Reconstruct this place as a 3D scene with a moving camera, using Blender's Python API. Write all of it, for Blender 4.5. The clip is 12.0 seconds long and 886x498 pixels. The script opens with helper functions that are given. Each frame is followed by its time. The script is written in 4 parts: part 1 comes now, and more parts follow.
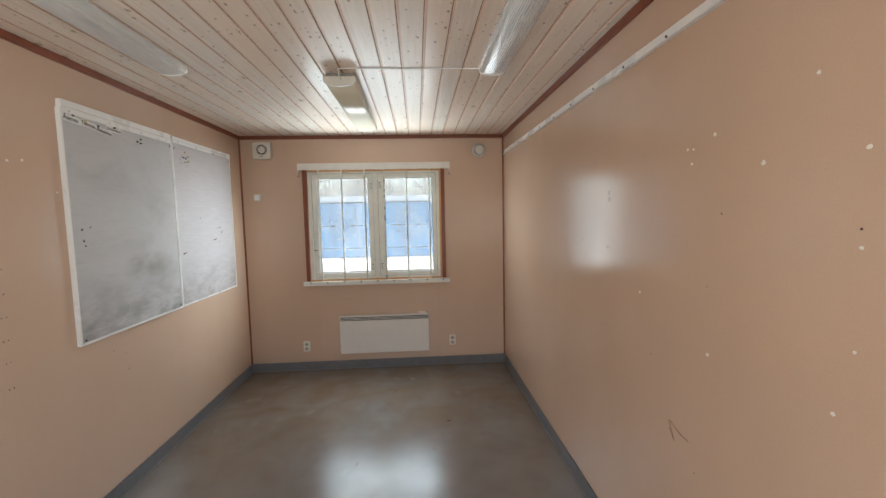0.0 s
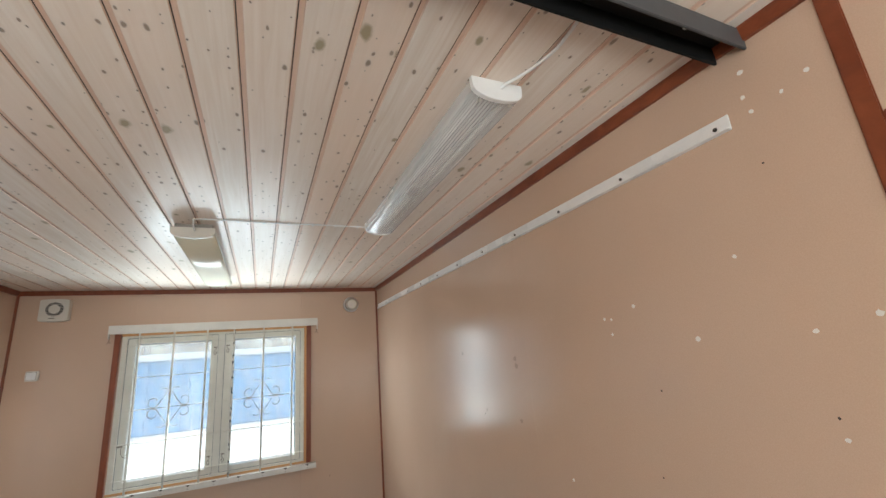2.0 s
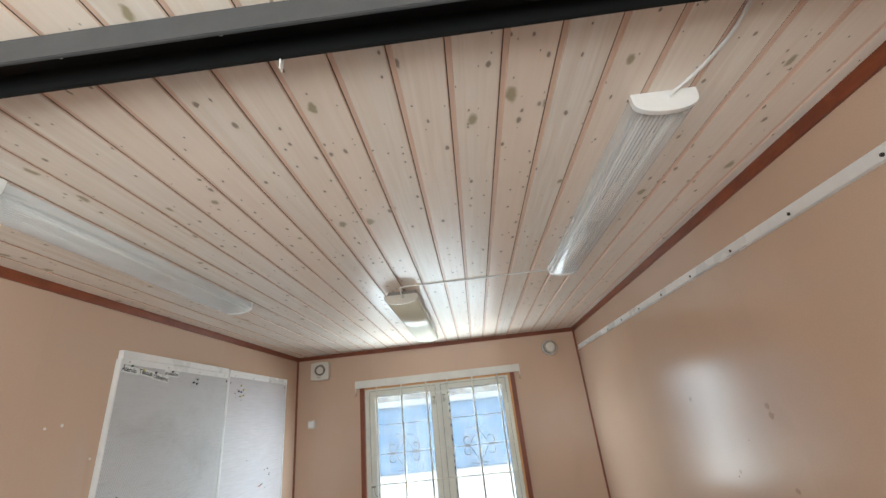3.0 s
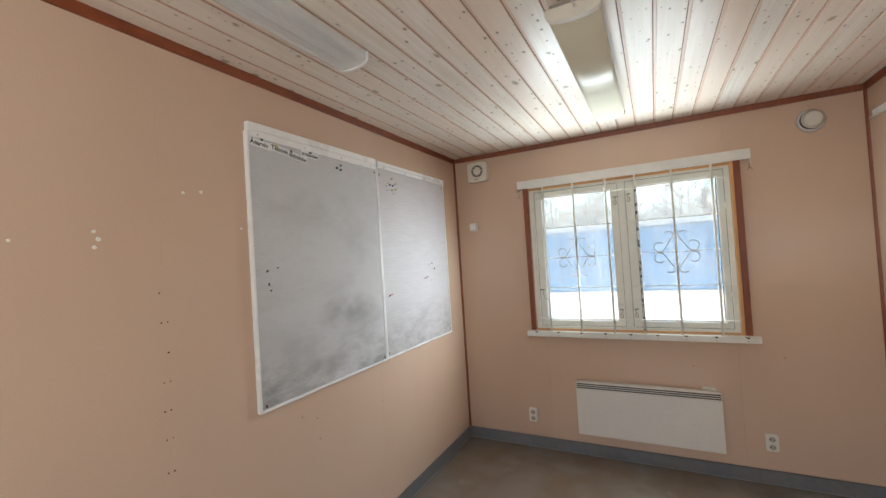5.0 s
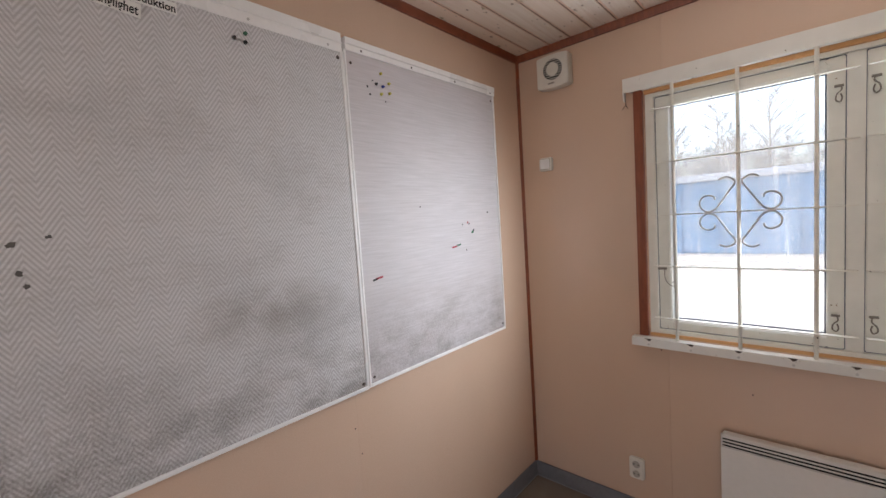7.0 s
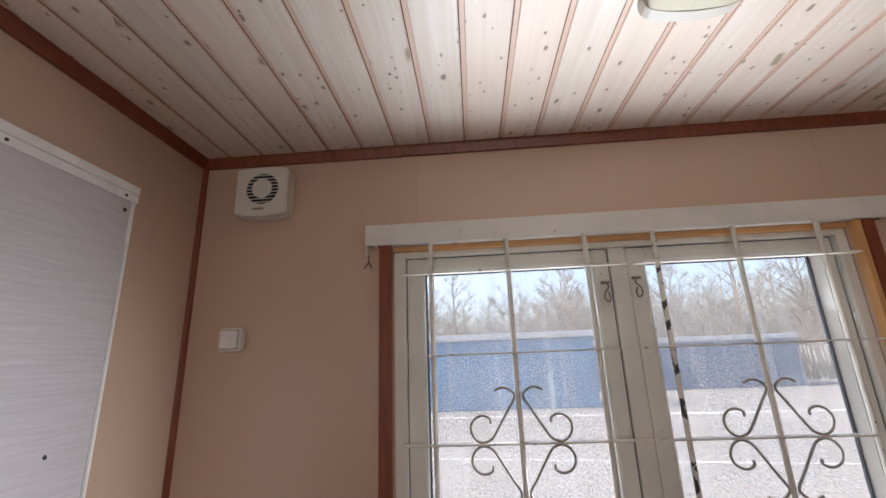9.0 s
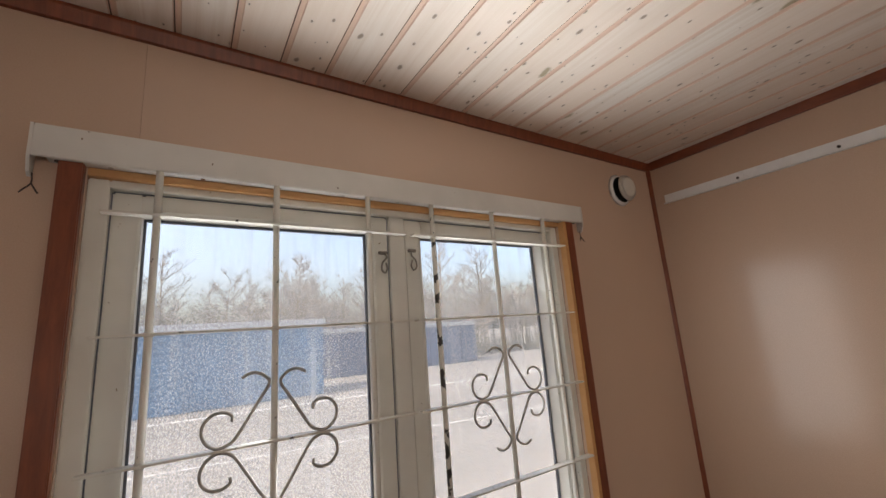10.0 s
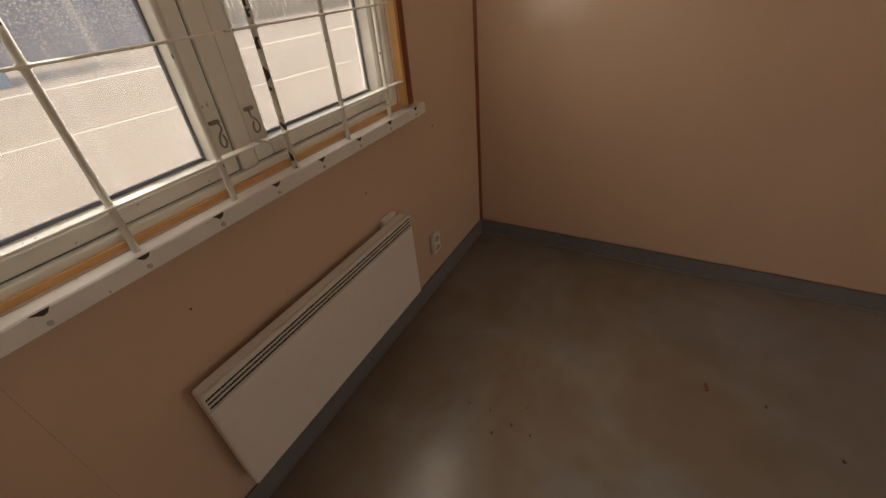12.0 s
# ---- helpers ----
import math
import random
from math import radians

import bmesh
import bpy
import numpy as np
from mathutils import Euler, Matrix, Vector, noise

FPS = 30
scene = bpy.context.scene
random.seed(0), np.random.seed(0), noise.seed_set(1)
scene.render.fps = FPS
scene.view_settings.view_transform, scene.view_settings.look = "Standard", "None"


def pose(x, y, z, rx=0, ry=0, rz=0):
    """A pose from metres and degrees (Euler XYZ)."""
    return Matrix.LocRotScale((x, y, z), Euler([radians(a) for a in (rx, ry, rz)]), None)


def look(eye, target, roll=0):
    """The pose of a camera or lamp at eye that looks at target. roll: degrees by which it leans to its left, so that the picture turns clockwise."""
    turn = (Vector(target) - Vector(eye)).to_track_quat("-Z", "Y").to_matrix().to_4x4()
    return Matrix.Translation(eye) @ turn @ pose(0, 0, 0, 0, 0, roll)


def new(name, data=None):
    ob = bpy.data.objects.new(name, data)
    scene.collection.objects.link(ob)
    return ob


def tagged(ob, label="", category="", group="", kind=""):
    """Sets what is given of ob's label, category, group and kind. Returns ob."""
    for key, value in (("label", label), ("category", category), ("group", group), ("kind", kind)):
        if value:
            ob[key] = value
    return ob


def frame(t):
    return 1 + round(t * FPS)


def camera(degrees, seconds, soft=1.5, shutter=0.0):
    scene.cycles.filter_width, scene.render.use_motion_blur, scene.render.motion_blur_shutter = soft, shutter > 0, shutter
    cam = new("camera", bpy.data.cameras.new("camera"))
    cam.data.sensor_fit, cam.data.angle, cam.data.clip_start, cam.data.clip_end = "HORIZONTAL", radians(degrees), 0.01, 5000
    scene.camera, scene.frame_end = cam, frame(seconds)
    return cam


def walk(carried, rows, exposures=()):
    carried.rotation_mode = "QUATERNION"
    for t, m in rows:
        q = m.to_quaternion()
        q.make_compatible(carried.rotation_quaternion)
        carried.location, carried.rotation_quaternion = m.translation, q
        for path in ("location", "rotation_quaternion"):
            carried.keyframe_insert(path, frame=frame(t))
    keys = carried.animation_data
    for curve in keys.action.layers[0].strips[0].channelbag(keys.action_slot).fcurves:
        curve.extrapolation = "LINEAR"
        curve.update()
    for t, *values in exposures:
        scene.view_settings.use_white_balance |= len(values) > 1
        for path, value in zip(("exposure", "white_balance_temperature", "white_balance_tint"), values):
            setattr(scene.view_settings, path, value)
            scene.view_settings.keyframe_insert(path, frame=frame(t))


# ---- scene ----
cam = camera(95.2, 12.0)
PATH = [
    (0, (0.164, 0.15, 1.541), (0.29, 2.139, 1.377), -1.2),
    (0.5, (0.189, 0.137, 1.529), (0.819, 2.029, 1.375), -0.9),
    (1, (0.185, 0.211, 1.537), (1.13, 1.972, 1.47), -1.0),
    (1.5, (0.134, 0.336, 1.601), (1.102, 2.076, 1.79), -2.3),
    (2, (0.057, 0.448, 1.674), (0.863, 2.208, 2.175), -4.8),
    (2.5, (0.054, 0.454, 1.712), (0.506, 2.27, 2.418), -6.4),
    (3, (0.081, 0.437, 1.704), (0.012, 2.285, 2.467), -6.1),
    (3.5, (0.076, 0.472, 1.687), (-0.465, 2.281, 2.344), -5.4),
    (3.7, (0.075, 0.465, 1.661), (-0.584, 2.26, 2.249), -5.5),
    (5.3, (-0.073, 1.353, 1.511), (-1.063, 3.09, 1.447), -3.5),
    (5.5, (-0.074, 1.496, 1.51), (-1.12, 3.197, 1.387), -3.5),
    (6, (-0.136, 1.781, 1.456), (-1.311, 3.385, 1.237), -3.7),
    (6.5, (-0.28, 2.071, 1.466), (-1.581, 3.572, 1.23), -4.2),
    (6.7, (-0.329, 2.152, 1.476), (-1.663, 3.628, 1.269), -4.4),
    (8.3, (-0.518, 2.849, 1.687), (-1.473, 4.572, 2.032), -1.7),
    (8.5, (-0.618, 2.932, 1.702), (-1.329, 4.756, 2.112), -1.7),
    (9, (-0.678, 3.078, 1.682), (-0.803, 5.005, 2.201), -2.2),
    (9.5, (-0.685, 3.18, 1.689), (-0.19, 5.056, 2.173), -3.0),
    (10, (-0.735, 3.28, 1.653), (0.33, 4.924, 2.055), -4.2),
    (10.5, (-0.847, 3.352, 1.571), (0.562, 4.77, 1.611), -3.8),
    (10.7, (-0.87, 3.386, 1.534), (0.6, 4.734, 1.384), -3.3),
    (10.8, (-0.866, 3.398, 1.515), (0.598, 4.737, 1.258), -2.6),
    (11, (-0.866, 3.417, 1.461), (0.599, 4.706, 1.027), -3.0),
    (11.5, (-0.877, 3.436, 1.369), (0.511, 4.603, 0.526), -4.2),
    (12, (-0.838, 3.385, 1.299), (0.577, 4.242, 0.175), -5.6),
]
EXPOSURES = [(0.0, 1.25, 6100, 1), (2.0, 1.36, 5850, -1), (3.7, 1.42, 5750, -2), (5.5, 1.33, 6200, 3), (6.7, 1.2, 6250, 9), (8.5, 0.72, 6250, 14), (9.5, 0.47, 6350, 12), (10.5, 0.30, 7150, 12), (11.0, 0.10, 7000, 11), (11.5, -0.1, 6600, 10), (12.0, 0.15, 8500, 14)]
walk(cam, [(t, look(eye, target, roll)) for t, eye, target, roll in PATH], EXPOSURES)

# ---- world and sun ----
SUN_ELEV, SUN_AZ = 40.0, -89.0      # degrees; azimuth from the window's outward direction (+y), negative towards -x
world = bpy.data.worlds.new("sky")
scene.world = world
world.use_nodes = True
wn = world.node_tree
sky = wn.nodes.new("ShaderNodeTexSky")
sky.sky_type = "NISHITA"
sky.sun_disc = False
sky.sun_elevation = radians(SUN_ELEV)
sky.sun_rotation = radians(SUN_AZ)
sky.dust_density = 7.0
sky.air_density = 1.0
wn.nodes["Background"].inputs["Strength"].default_value = 0.5
wn.links.new(sky.outputs["Color"], wn.nodes["Background"].inputs["Color"])
sun = new("sun", bpy.data.lights.new("sun", "SUN"))
sun.data.energy, sun.data.angle, sun.data.color = 5.0, radians(0.5), (1.0, 0.94, 0.85)
_e, _a = radians(SUN_ELEV), radians(SUN_AZ)
sun.matrix_world = look((math.sin(_a) * math.cos(_e) * 50, math.cos(_a) * math.cos(_e) * 50, math.sin(_e) * 50), (0, 0, 0))
# area lamps: those just inside the front window stand in for the sky and the bright yard; the rear and side ones are
# added fill, out of view
def area_lamp(name, eye, target, w, h, watts, spread, color=(0.93, 0.97, 1.0)):
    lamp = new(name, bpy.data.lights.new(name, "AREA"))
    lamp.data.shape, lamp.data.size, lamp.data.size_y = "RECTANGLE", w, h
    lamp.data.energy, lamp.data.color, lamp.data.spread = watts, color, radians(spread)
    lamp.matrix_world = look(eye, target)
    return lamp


# added fill from unseen openings behind the start, to brighten walls and ceiling
area_lamp("rear_fill_light", (-0.24, -1.36, 1.425), (0.26, -0.36, 2.225), 2.0, 1.0, 12.0, 150, (1.0, 0.97, 0.93))
area_lamp("side_fill_light", (1.113, -0.78, 1.45), (0.113, -0.78, 1.57), 0.85, 1.1, 14.5, 130, (1.0, 0.975, 0.93))
area_lamp("yard_light", (-0.24, 4.205, 1.70), (-0.24, 3.562, 2.466), 1.15, 0.30, 2.3, 90)
area_lamp("sky_light", (-0.24, 4.205, 1.22), (-0.24, 3.562, 0.454), 1.15, 0.30, 1.3, 80)
area_lamp("sky_light_west", (-0.50, 4.12, 1.45), (-1.33, 3.55, 1.20), 0.36, 0.88, 2.3, 100)
area_lamp("sky_light_east", (0.09, 4.12, 1.45), (0.937, 3.588, 1.40), 0.36, 0.88, 0.9, 110)

# ---- materials ----
class Mat:
    """A small builder of node materials."""

    def __init__(self, name):
        self.m = bpy.data.materials.new(name)
        self.m.use_nodes = True
        self.t = self.m.node_tree
        self.b = self.t.nodes["Principled BSDF"]
        self.out = self.t.nodes["Material Output"]
        self.co = self.t.nodes.new("ShaderNodeTexCoord").outputs["Object"]

    def node(self, kind, **values):
        n = self.t.nodes.new(kind)
        for key, value in values.items():
            n.inputs[key].default_value = value
        return n

    def link(self, a, b):
        self.t.links.new(a, b)

    def scaled(self, s, co=None):
        n = self.node("ShaderNodeMapping")
        n.inputs["Scale"].default_value = s if hasattr(s, "__len__") else (s, s, s)
        self.link(co or self.co, n.inputs["Vector"])
        return n.outputs["Vector"]

    def noise(self, s, detail=4.0, rough=0.6, distort=0.0, co=None):
        n = self.node("ShaderNodeTexNoise", Scale=1.0, Detail=detail, Roughness=rough, Distortion=distort)
        self.link(self.scaled(s, co), n.inputs["Vector"])
        return n.outputs["Fac"]

    def ramp(self, fac, lo, hi, a=0.0, b=1.0):
        n = self.node("ShaderNodeMapRange")
        n.inputs["From Min"].default_value, n.inputs["From Max"].default_value = lo, hi
        n.inputs["To Min"].default_value, n.inputs["To Max"].default_value = a, b
        self.link(fac, n.inputs["Value"])
        return n.outputs["Result"]

    def math(self, op, a, b=None, c=None):
        n = self.t.nodes.new("ShaderNodeMath")
        n.operation = op
        for i, v in enumerate((a, b, c)):
            if v is None:
                continue
            if isinstance(v, (int, float)):
                n.inputs[i].default_value = v
            else:
                self.link(v, n.inputs[i])
        return n.outputs[0]

    def mix(self, fac, a, b):
        n = self.t.nodes.new("ShaderNodeMix")
        n.data_type = "RGBA"
        for sock, v in ((n.inputs["Factor"], fac), (n.inputs[6], a), (n.inputs[7], b)):
            if isinstance(v, tuple):
                sock.default_value = (*v, 1.0)
            elif isinstance(v, (int, float)):
                sock.default_value = v
            else:
                self.link(v, sock)
        return n.outputs[2]

    def bump(self, height, strength=0.3, distance=0.002):
        n = self.node("ShaderNodeBump", Strength=strength, Distance=distance)
        self.link(height, n.inputs["Height"])
        self.link(n.outputs["Normal"], self.b.inputs["Normal"])

    def speckled(self, fac, amount=0.5, scale=420):
        """Breaks a slow variation up into fine speckles."""
        grit = self.noise(scale, 2, 0.7)
        return self.math("ADD", fac, self.math("MULTIPLY", self.math("SUBTRACT", grit, 0.5), amount))

    def axes(self):
        n = self.t.nodes.new("ShaderNodeSeparateXYZ")
        self.link(self.co, n.inputs[0])
        return n.outputs

    def set(self, color=None, rough=None, metal=None, spec=None, **others):
        for key, v in (("Base Color", color), ("Roughness", rough), ("Metallic", metal), ("Specular IOR Level", spec)):
            if v is None:
                continue
            if isinstance(v, tuple):
                self.b.inputs[key].default_value = (*v, 1.0)
            elif isinstance(v, (int, float)):
                self.b.inputs[key].default_value = v
            else:
                self.link(v, self.b.inputs[key])
        for key, v in others.items():
            self.b.inputs[key.replace("_", " ")].default_value = v
        return self.m


def simple(name, color, rough, metal=0.0, grain=0.12, scale=40.0, spec=0.5, relief=0.0006):
    """Paint, plastic or metal with a little unevenness at two scales."""
    k = Mat(name)
    dark = tuple(c * (1 - grain) for c in color)
    fine = k.noise(scale, 5)
    big = k.noise(scale * 0.08, 3)
    c = k.mix(k.ramp(k.math("ADD", k.speckled(fine, 0.4), big), 0.7, 1.3), dark, color)
    k.bump(fine, 0.25, relief)
    return k.set(c, k.ramp(big, 0.3, 0.7, rough * 0.85, min(1, rough * 1.2)), metal, spec)


def wallboard_material():
    """Peach painted board with a silky film, faint vertical shade and scuffs."""
    k = Mat("peach_board")
    big = k.noise((1.1, 1.1, 0.7), 1.5, 0.45)
    mid = k.noise((5, 5, 2.5), 2.5, 0.5)
    fine = k.noise(160, 3)
    c = k.mix(k.ramp(k.speckled(big, 1.0), 0.2, 0.8), (0.54, 0.382, 0.279), (0.61, 0.447, 0.339))
    c = k.mix(k.ramp(k.speckled(mid, 0.8, 300), 0.40, 0.85, 0, 0.22), c, (0.48, 0.33, 0.24))
    info = k.t.nodes.new("ShaderNodeObjectInfo")
    c = k.mix(k.ramp(info.outputs["Random"], 0, 1, 0, 0.30), c, (0.62, 0.465, 0.365))
    scuff = k.ramp(k.noise((90, 90, 60), 3, 0.6), 0.72, 0.80)
    c = k.mix(k.math("MULTIPLY", scuff, 0.3), c, (0.36, 0.25, 0.18))
    k.bump(k.math("ADD", k.math("MULTIPLY", fine, 0.04), k.noise((7, 7, 5), 2, 0.5)), 0.05, 0.004)
    return k.set(c, k.ramp(k.speckled(mid, 0.4, 200), 0.3, 0.7, 0.17, 0.23), 0, 0.45)


def grey_panel_material():
    """Grey-beige board, smeared with dark rub marks."""
    k = Mat("grey_panel")
    big = k.noise((2, 2, 1.5), 4)
    ax = k.axes()
    streaks = k.ramp(k.noise((3, 5, 40), 6, 0.7, 0.4), 0.36, 0.62)
    edge = k.math("MULTIPLY", k.ramp(ax[1], 0.655, 0.70), k.ramp(k.noise((3, 8, 16), 5, 0.7, 0.6), 0.34, 0.60))
    height = k.math("ADD", ax[2], k.math("MULTIPLY", k.noise((1, 6, 1), 3), 0.05))
    rubbed = k.ramp(k.math("ABSOLUTE", k.math("SUBTRACT", height, 1.80)), 0.055, 0.012)
    smear = k.math("MAXIMUM", edge, k.math("MULTIPLY", rubbed, streaks))
    dots = k.ramp(k.noise((22, 22, 60), 3, 0.6, 0.5), 0.78, 0.82)
    c = k.mix(k.ramp(big, 0.3, 0.7), (0.41, 0.365, 0.32), (0.46, 0.41, 0.365))
    c = k.mix(k.math("MULTIPLY", smear, 0.8), c, (0.16, 0.155, 0.155))
    c = k.mix(k.math("MULTIPLY", dots, 0.7), c, (0.12, 0.09, 0.07))
    k.bump(k.noise(120, 3), 0.1, 0.001)
    return k.set(c, 0.42, 0, 0.4)


def red_wood_material():
    """Red-brown stained wood trim."""
    k = Mat("red_brown_wood")
    grain = k.noise((60, 9, 9), 5, 0.65, 0.6)
    big = k.noise(4, 3)
    c = k.mix(k.ramp(grain, 0.3, 0.7), (0.15, 0.034, 0.013), (0.25, 0.066, 0.024))
    c = k.mix(k.ramp(big, 0.55, 0.75, 0, 0.4), c, (0.15, 0.045, 0.022))
    chips = k.ramp(k.noise(70, 5, 0.7), 0.72, 0.75)
    c = k.mix(k.math("MULTIPLY", chips, 0.6), c, (0.42, 0.22, 0.12))
    k.bump(grain, 0.2, 0.001)
    return k.set(c, 0.38, 0, 0.45)


def pine_material(name, base, knotty=True, gloss=0.33):
    """Pine that was washed white, with grain along y, knots and a satin varnish."""
    k = Mat(name)
    geo = k.t.nodes.new("ShaderNodeNewGeometry")
    isl = geo.outputs["Random Per Island"]
    shift = k.t.nodes.new("ShaderNodeCombineXYZ")
    k.link(k.math("MULTIPLY", isl, 7.0), shift.inputs[0])
    k.link(k.math("MULTIPLY", isl, 31.0), shift.inputs[1])
    add = k.t.nodes.new("ShaderNodeVectorMath")
    k.link(k.co, add.inputs[0])
    k.link(shift.outputs[0], add.inputs[1])
    co = add.outputs[0]
    grain = k.noise((55, 2.2, 30), 5, 0.6, 0.8, co)
    tone = k.noise((1.5, 0.8, 1), 3, 0.5, 0, co)
    light = base
    dark = tuple(c * f for c, f in zip(base, (0.82, 0.76, 0.70)))
    pink = tuple(c * f for c, f in zip(base, (0.98, 0.86, 0.78)))
    c = k.mix(k.ramp(grain, 0.35, 0.75), light, dark)
    c = k.mix(k.ramp(isl, 0, 1, 0, 0.75), c, pink)
    c = k.mix(k.ramp(k.speckled(tone, 0.6), 0.45, 0.8, 0, 0.35), c, dark)
    if knotty:
        for scale, size, share, tint in (((24, 14.0, 1), 0.15, 0.78, (0.17, 0.105, 0.06)), ((40, 27.0, 1), 0.12, 0.90, (0.09, 0.06, 0.04)), ((11, 6.5, 1), 0.15, 0.85, (0.27, 0.21, 0.085))):
            v = k.node("ShaderNodeTexVoronoi", Scale=1.0, Randomness=1.0)
            v.voronoi_dimensions = "2D"
            warp = k.t.nodes.new("ShaderNodeVectorMath")
            wob = k.node("ShaderNodeTexNoise", Scale=30.0, Detail=2.0)
            k.link(co, wob.inputs["Vector"])
            wm = k.t.nodes.new("ShaderNodeVectorMath")
            wm.operation = "SCALE"
            wm.inputs["Scale"].default_value = 0.22
            k.link(wob.outputs["Color"], wm.inputs[0])
            k.link(k.scaled(scale, co), warp.inputs[0])
            k.link(wm.outputs[0], warp.inputs[1])
            k.link(warp.outputs[0], v.inputs["Vector"])
            pick = k.t.nodes.new("ShaderNodeSeparateColor")
            k.link(v.outputs["Color"], pick.inputs[0])
            on = k.ramp(pick.outputs[0], share, share + 0.01)
            near = k.math("MULTIPLY", v.outputs["Distance"], k.ramp(pick.outputs[1], 0, 1, 0.75, 1.9))
            spot = k.ramp(near, size, size * 0.5)
            halo = k.ramp(near, size * 2.4, size * 0.6, 0, 0.35)
            c = k.mix(k.math("MULTIPLY", on, halo), c, dark)
            c = k.mix(k.math("MULTIPLY", k.math("MULTIPLY", on, spot), 0.75), c, tint)
    k.bump(grain, 0.12, 0.001)
    return k.set(c, k.ramp(tone, 0.3, 0.7, gloss * 0.85, gloss * 1.25), 0, 0.5)


def floor_material():
    """Grey-blue sheet vinyl, worn brown and dull in places."""
    k = Mat("worn_vinyl")
    big = k.noise((1.1, 0.9, 1), 2, 0.5)
    mid = k.noise((4, 3, 4), 3, 0.5)
    fine = k.noise(120, 4)
    c = k.mix(k.ramp(k.speckled(mid, 1.2), 0.2, 0.8), (0.190, 0.186, 0.186), (0.220, 0.215, 0.212))
    c = k.mix(k.ramp(k.speckled(big, 1.2), 0.30, 0.80, 0, 0.7), c, (0.215, 0.165, 0.115))
    worn = k.math("MULTIPLY", k.ramp(k.axes()[1], 2.0, 3.5), k.ramp(k.speckled(k.noise((2.2, 2.6, 2), 4, 0.6, 0.5), 0.5), 0.30, 0.62))
    c = k.mix(k.math("MULTIPLY", worn, 0.75), c, (0.165, 0.110, 0.062))
    stain = k.ramp(k.speckled(k.noise((5, 4, 5), 2, 0.5, 0.3), 1.0), 0.45, 0.95)
    c = k.mix(k.math("MULTIPLY", stain, 0.5), c, (0.11, 0.085, 0.06))
    c = k.mix(k.ramp(fine, 0.6, 0.8, 0, 0.3), c, (0.12, 0.11, 0.10))
    k.bump(fine, 0.05, 0.001)
    return k.set(c, k.ramp(k.speckled(k.noise((5, 4, 5), 2, 0.5), 0.8), 0.2, 0.8, 0.19, 0.28), 0, 0.5)


def herringbone_material():
    """Grey woven wall covering in a herringbone, smudged darker towards worn spots."""
    k = Mat("grey_herringbone")
    ax = k.axes()
    y, z = ax[1], ax[2]
    tri = k.math("PINGPONG", y, 0.033)
    s = k.math("MULTIPLY", k.math("ADD", z, k.math("MULTIPLY", tri, 1.5)), 2 * math.pi / 0.0145)
    rib = k.math("SINE", s)
    weave = k.math("ADD", k.math("MULTIPLY", rib, 0.5), 0.5)
    c = k.mix(k.ramp(weave, 0.1, 0.9), (0.475, 0.467, 0.475), (0.645, 0.637, 0.65))
    rub = k.noise((2, 1.6, 3.2), 5, 0.65, 0.6)
    c = k.mix(k.ramp(k.speckled(rub, 0.5, 150), 0.50, 0.78, 0, 0.35), c, (0.22, 0.21, 0.20))
    foot = k.math("MULTIPLY", k.ramp(z, 1.30, 1.02), k.ramp(k.speckled(k.noise((4, 3, 6), 4, 0.6), 0.4, 150), 0.42, 0.64))
    c = k.mix(k.math("MULTIPLY", foot, 0.6), c, (0.12, 0.105, 0.085))
    fine = k.noise((30, 20, 140), 4, 0.6)
    c = k.mix(k.ramp(fine, 0.5, 0.75, 0, 0.25), c, (0.26, 0.25, 0.24))
    dy = k.math("DIVIDE", k.math("SUBTRACT", y, 2.80), 0.22)
    dz = k.math("DIVIDE", k.math("SUBTRACT", z, 1.275), 0.085)
    away = k.math("ADD", k.math("MULTIPLY", dy, dy), k.math("MULTIPLY", dz, dz))
    patch = k.math("MULTIPLY", k.ramp(away, 1.3, 0.0), k.ramp(k.speckled(k.noise((3, 7, 9), 4, 0.6), 0.4, 150), 0.25, 0.60))
    c = k.mix(k.math("MULTIPLY", patch, 0.55), c, (0.20, 0.175, 0.15))
    k.bump(k.math("ADD", weave, k.math("MULTIPLY", fine, 0.6)), 0.32, 0.0012)
    return k.set(c, 0.62, 0, 0.3)


def board_paint_material():
    """Lavender-white brushed board, smudged along its foot."""
    k = Mat("pale_board")
    brush = k.noise((12, 7, 160), 5, 0.6, 0.3)
    big = k.noise(1.6, 3)
    z = k.axes()[2]
    c = k.mix(k.ramp(brush, 0.3, 0.7), (0.50, 0.47, 0.485), (0.60, 0.57, 0.59))
    c = k.mix(k.ramp(big, 0.4, 0.7, 0, 0.2), c, (0.45, 0.42, 0.42))
    cloud = k.noise((5, 4, 7), 5, 0.7)
    band = k.math("MULTIPLY", k.ramp(z, 1.28, 1.02), k.ramp(k.speckled(cloud, 0.5, 180), 0.38, 0.68))
    c = k.mix(k.math("MULTIPLY", band, 0.6), c, (0.17, 0.15, 0.12))
    k.bump(brush, 0.35, 0.001)
    return k.set(c, 0.5, 0, 0.4)


def chipped_paint(name, color, chips, under=(0.03, 0.025, 0.02), rough=0.35, scale=60):
    k = Mat(name)
    n = k.noise((scale * 1.4, scale * 1.4, scale), 3, 0.5)
    big = k.noise(6, 3)
    c = k.mix(k.ramp(big, 0.3, 0.7), tuple(v * 0.86 for v in color), color)
    c = k.mix(k.ramp(n, 1 - chips, 1 - chips + 0.02), c, under)
    k.bump(n, 0.15, 0.0006)
    return k.set(c, rough, 0, 0.5)


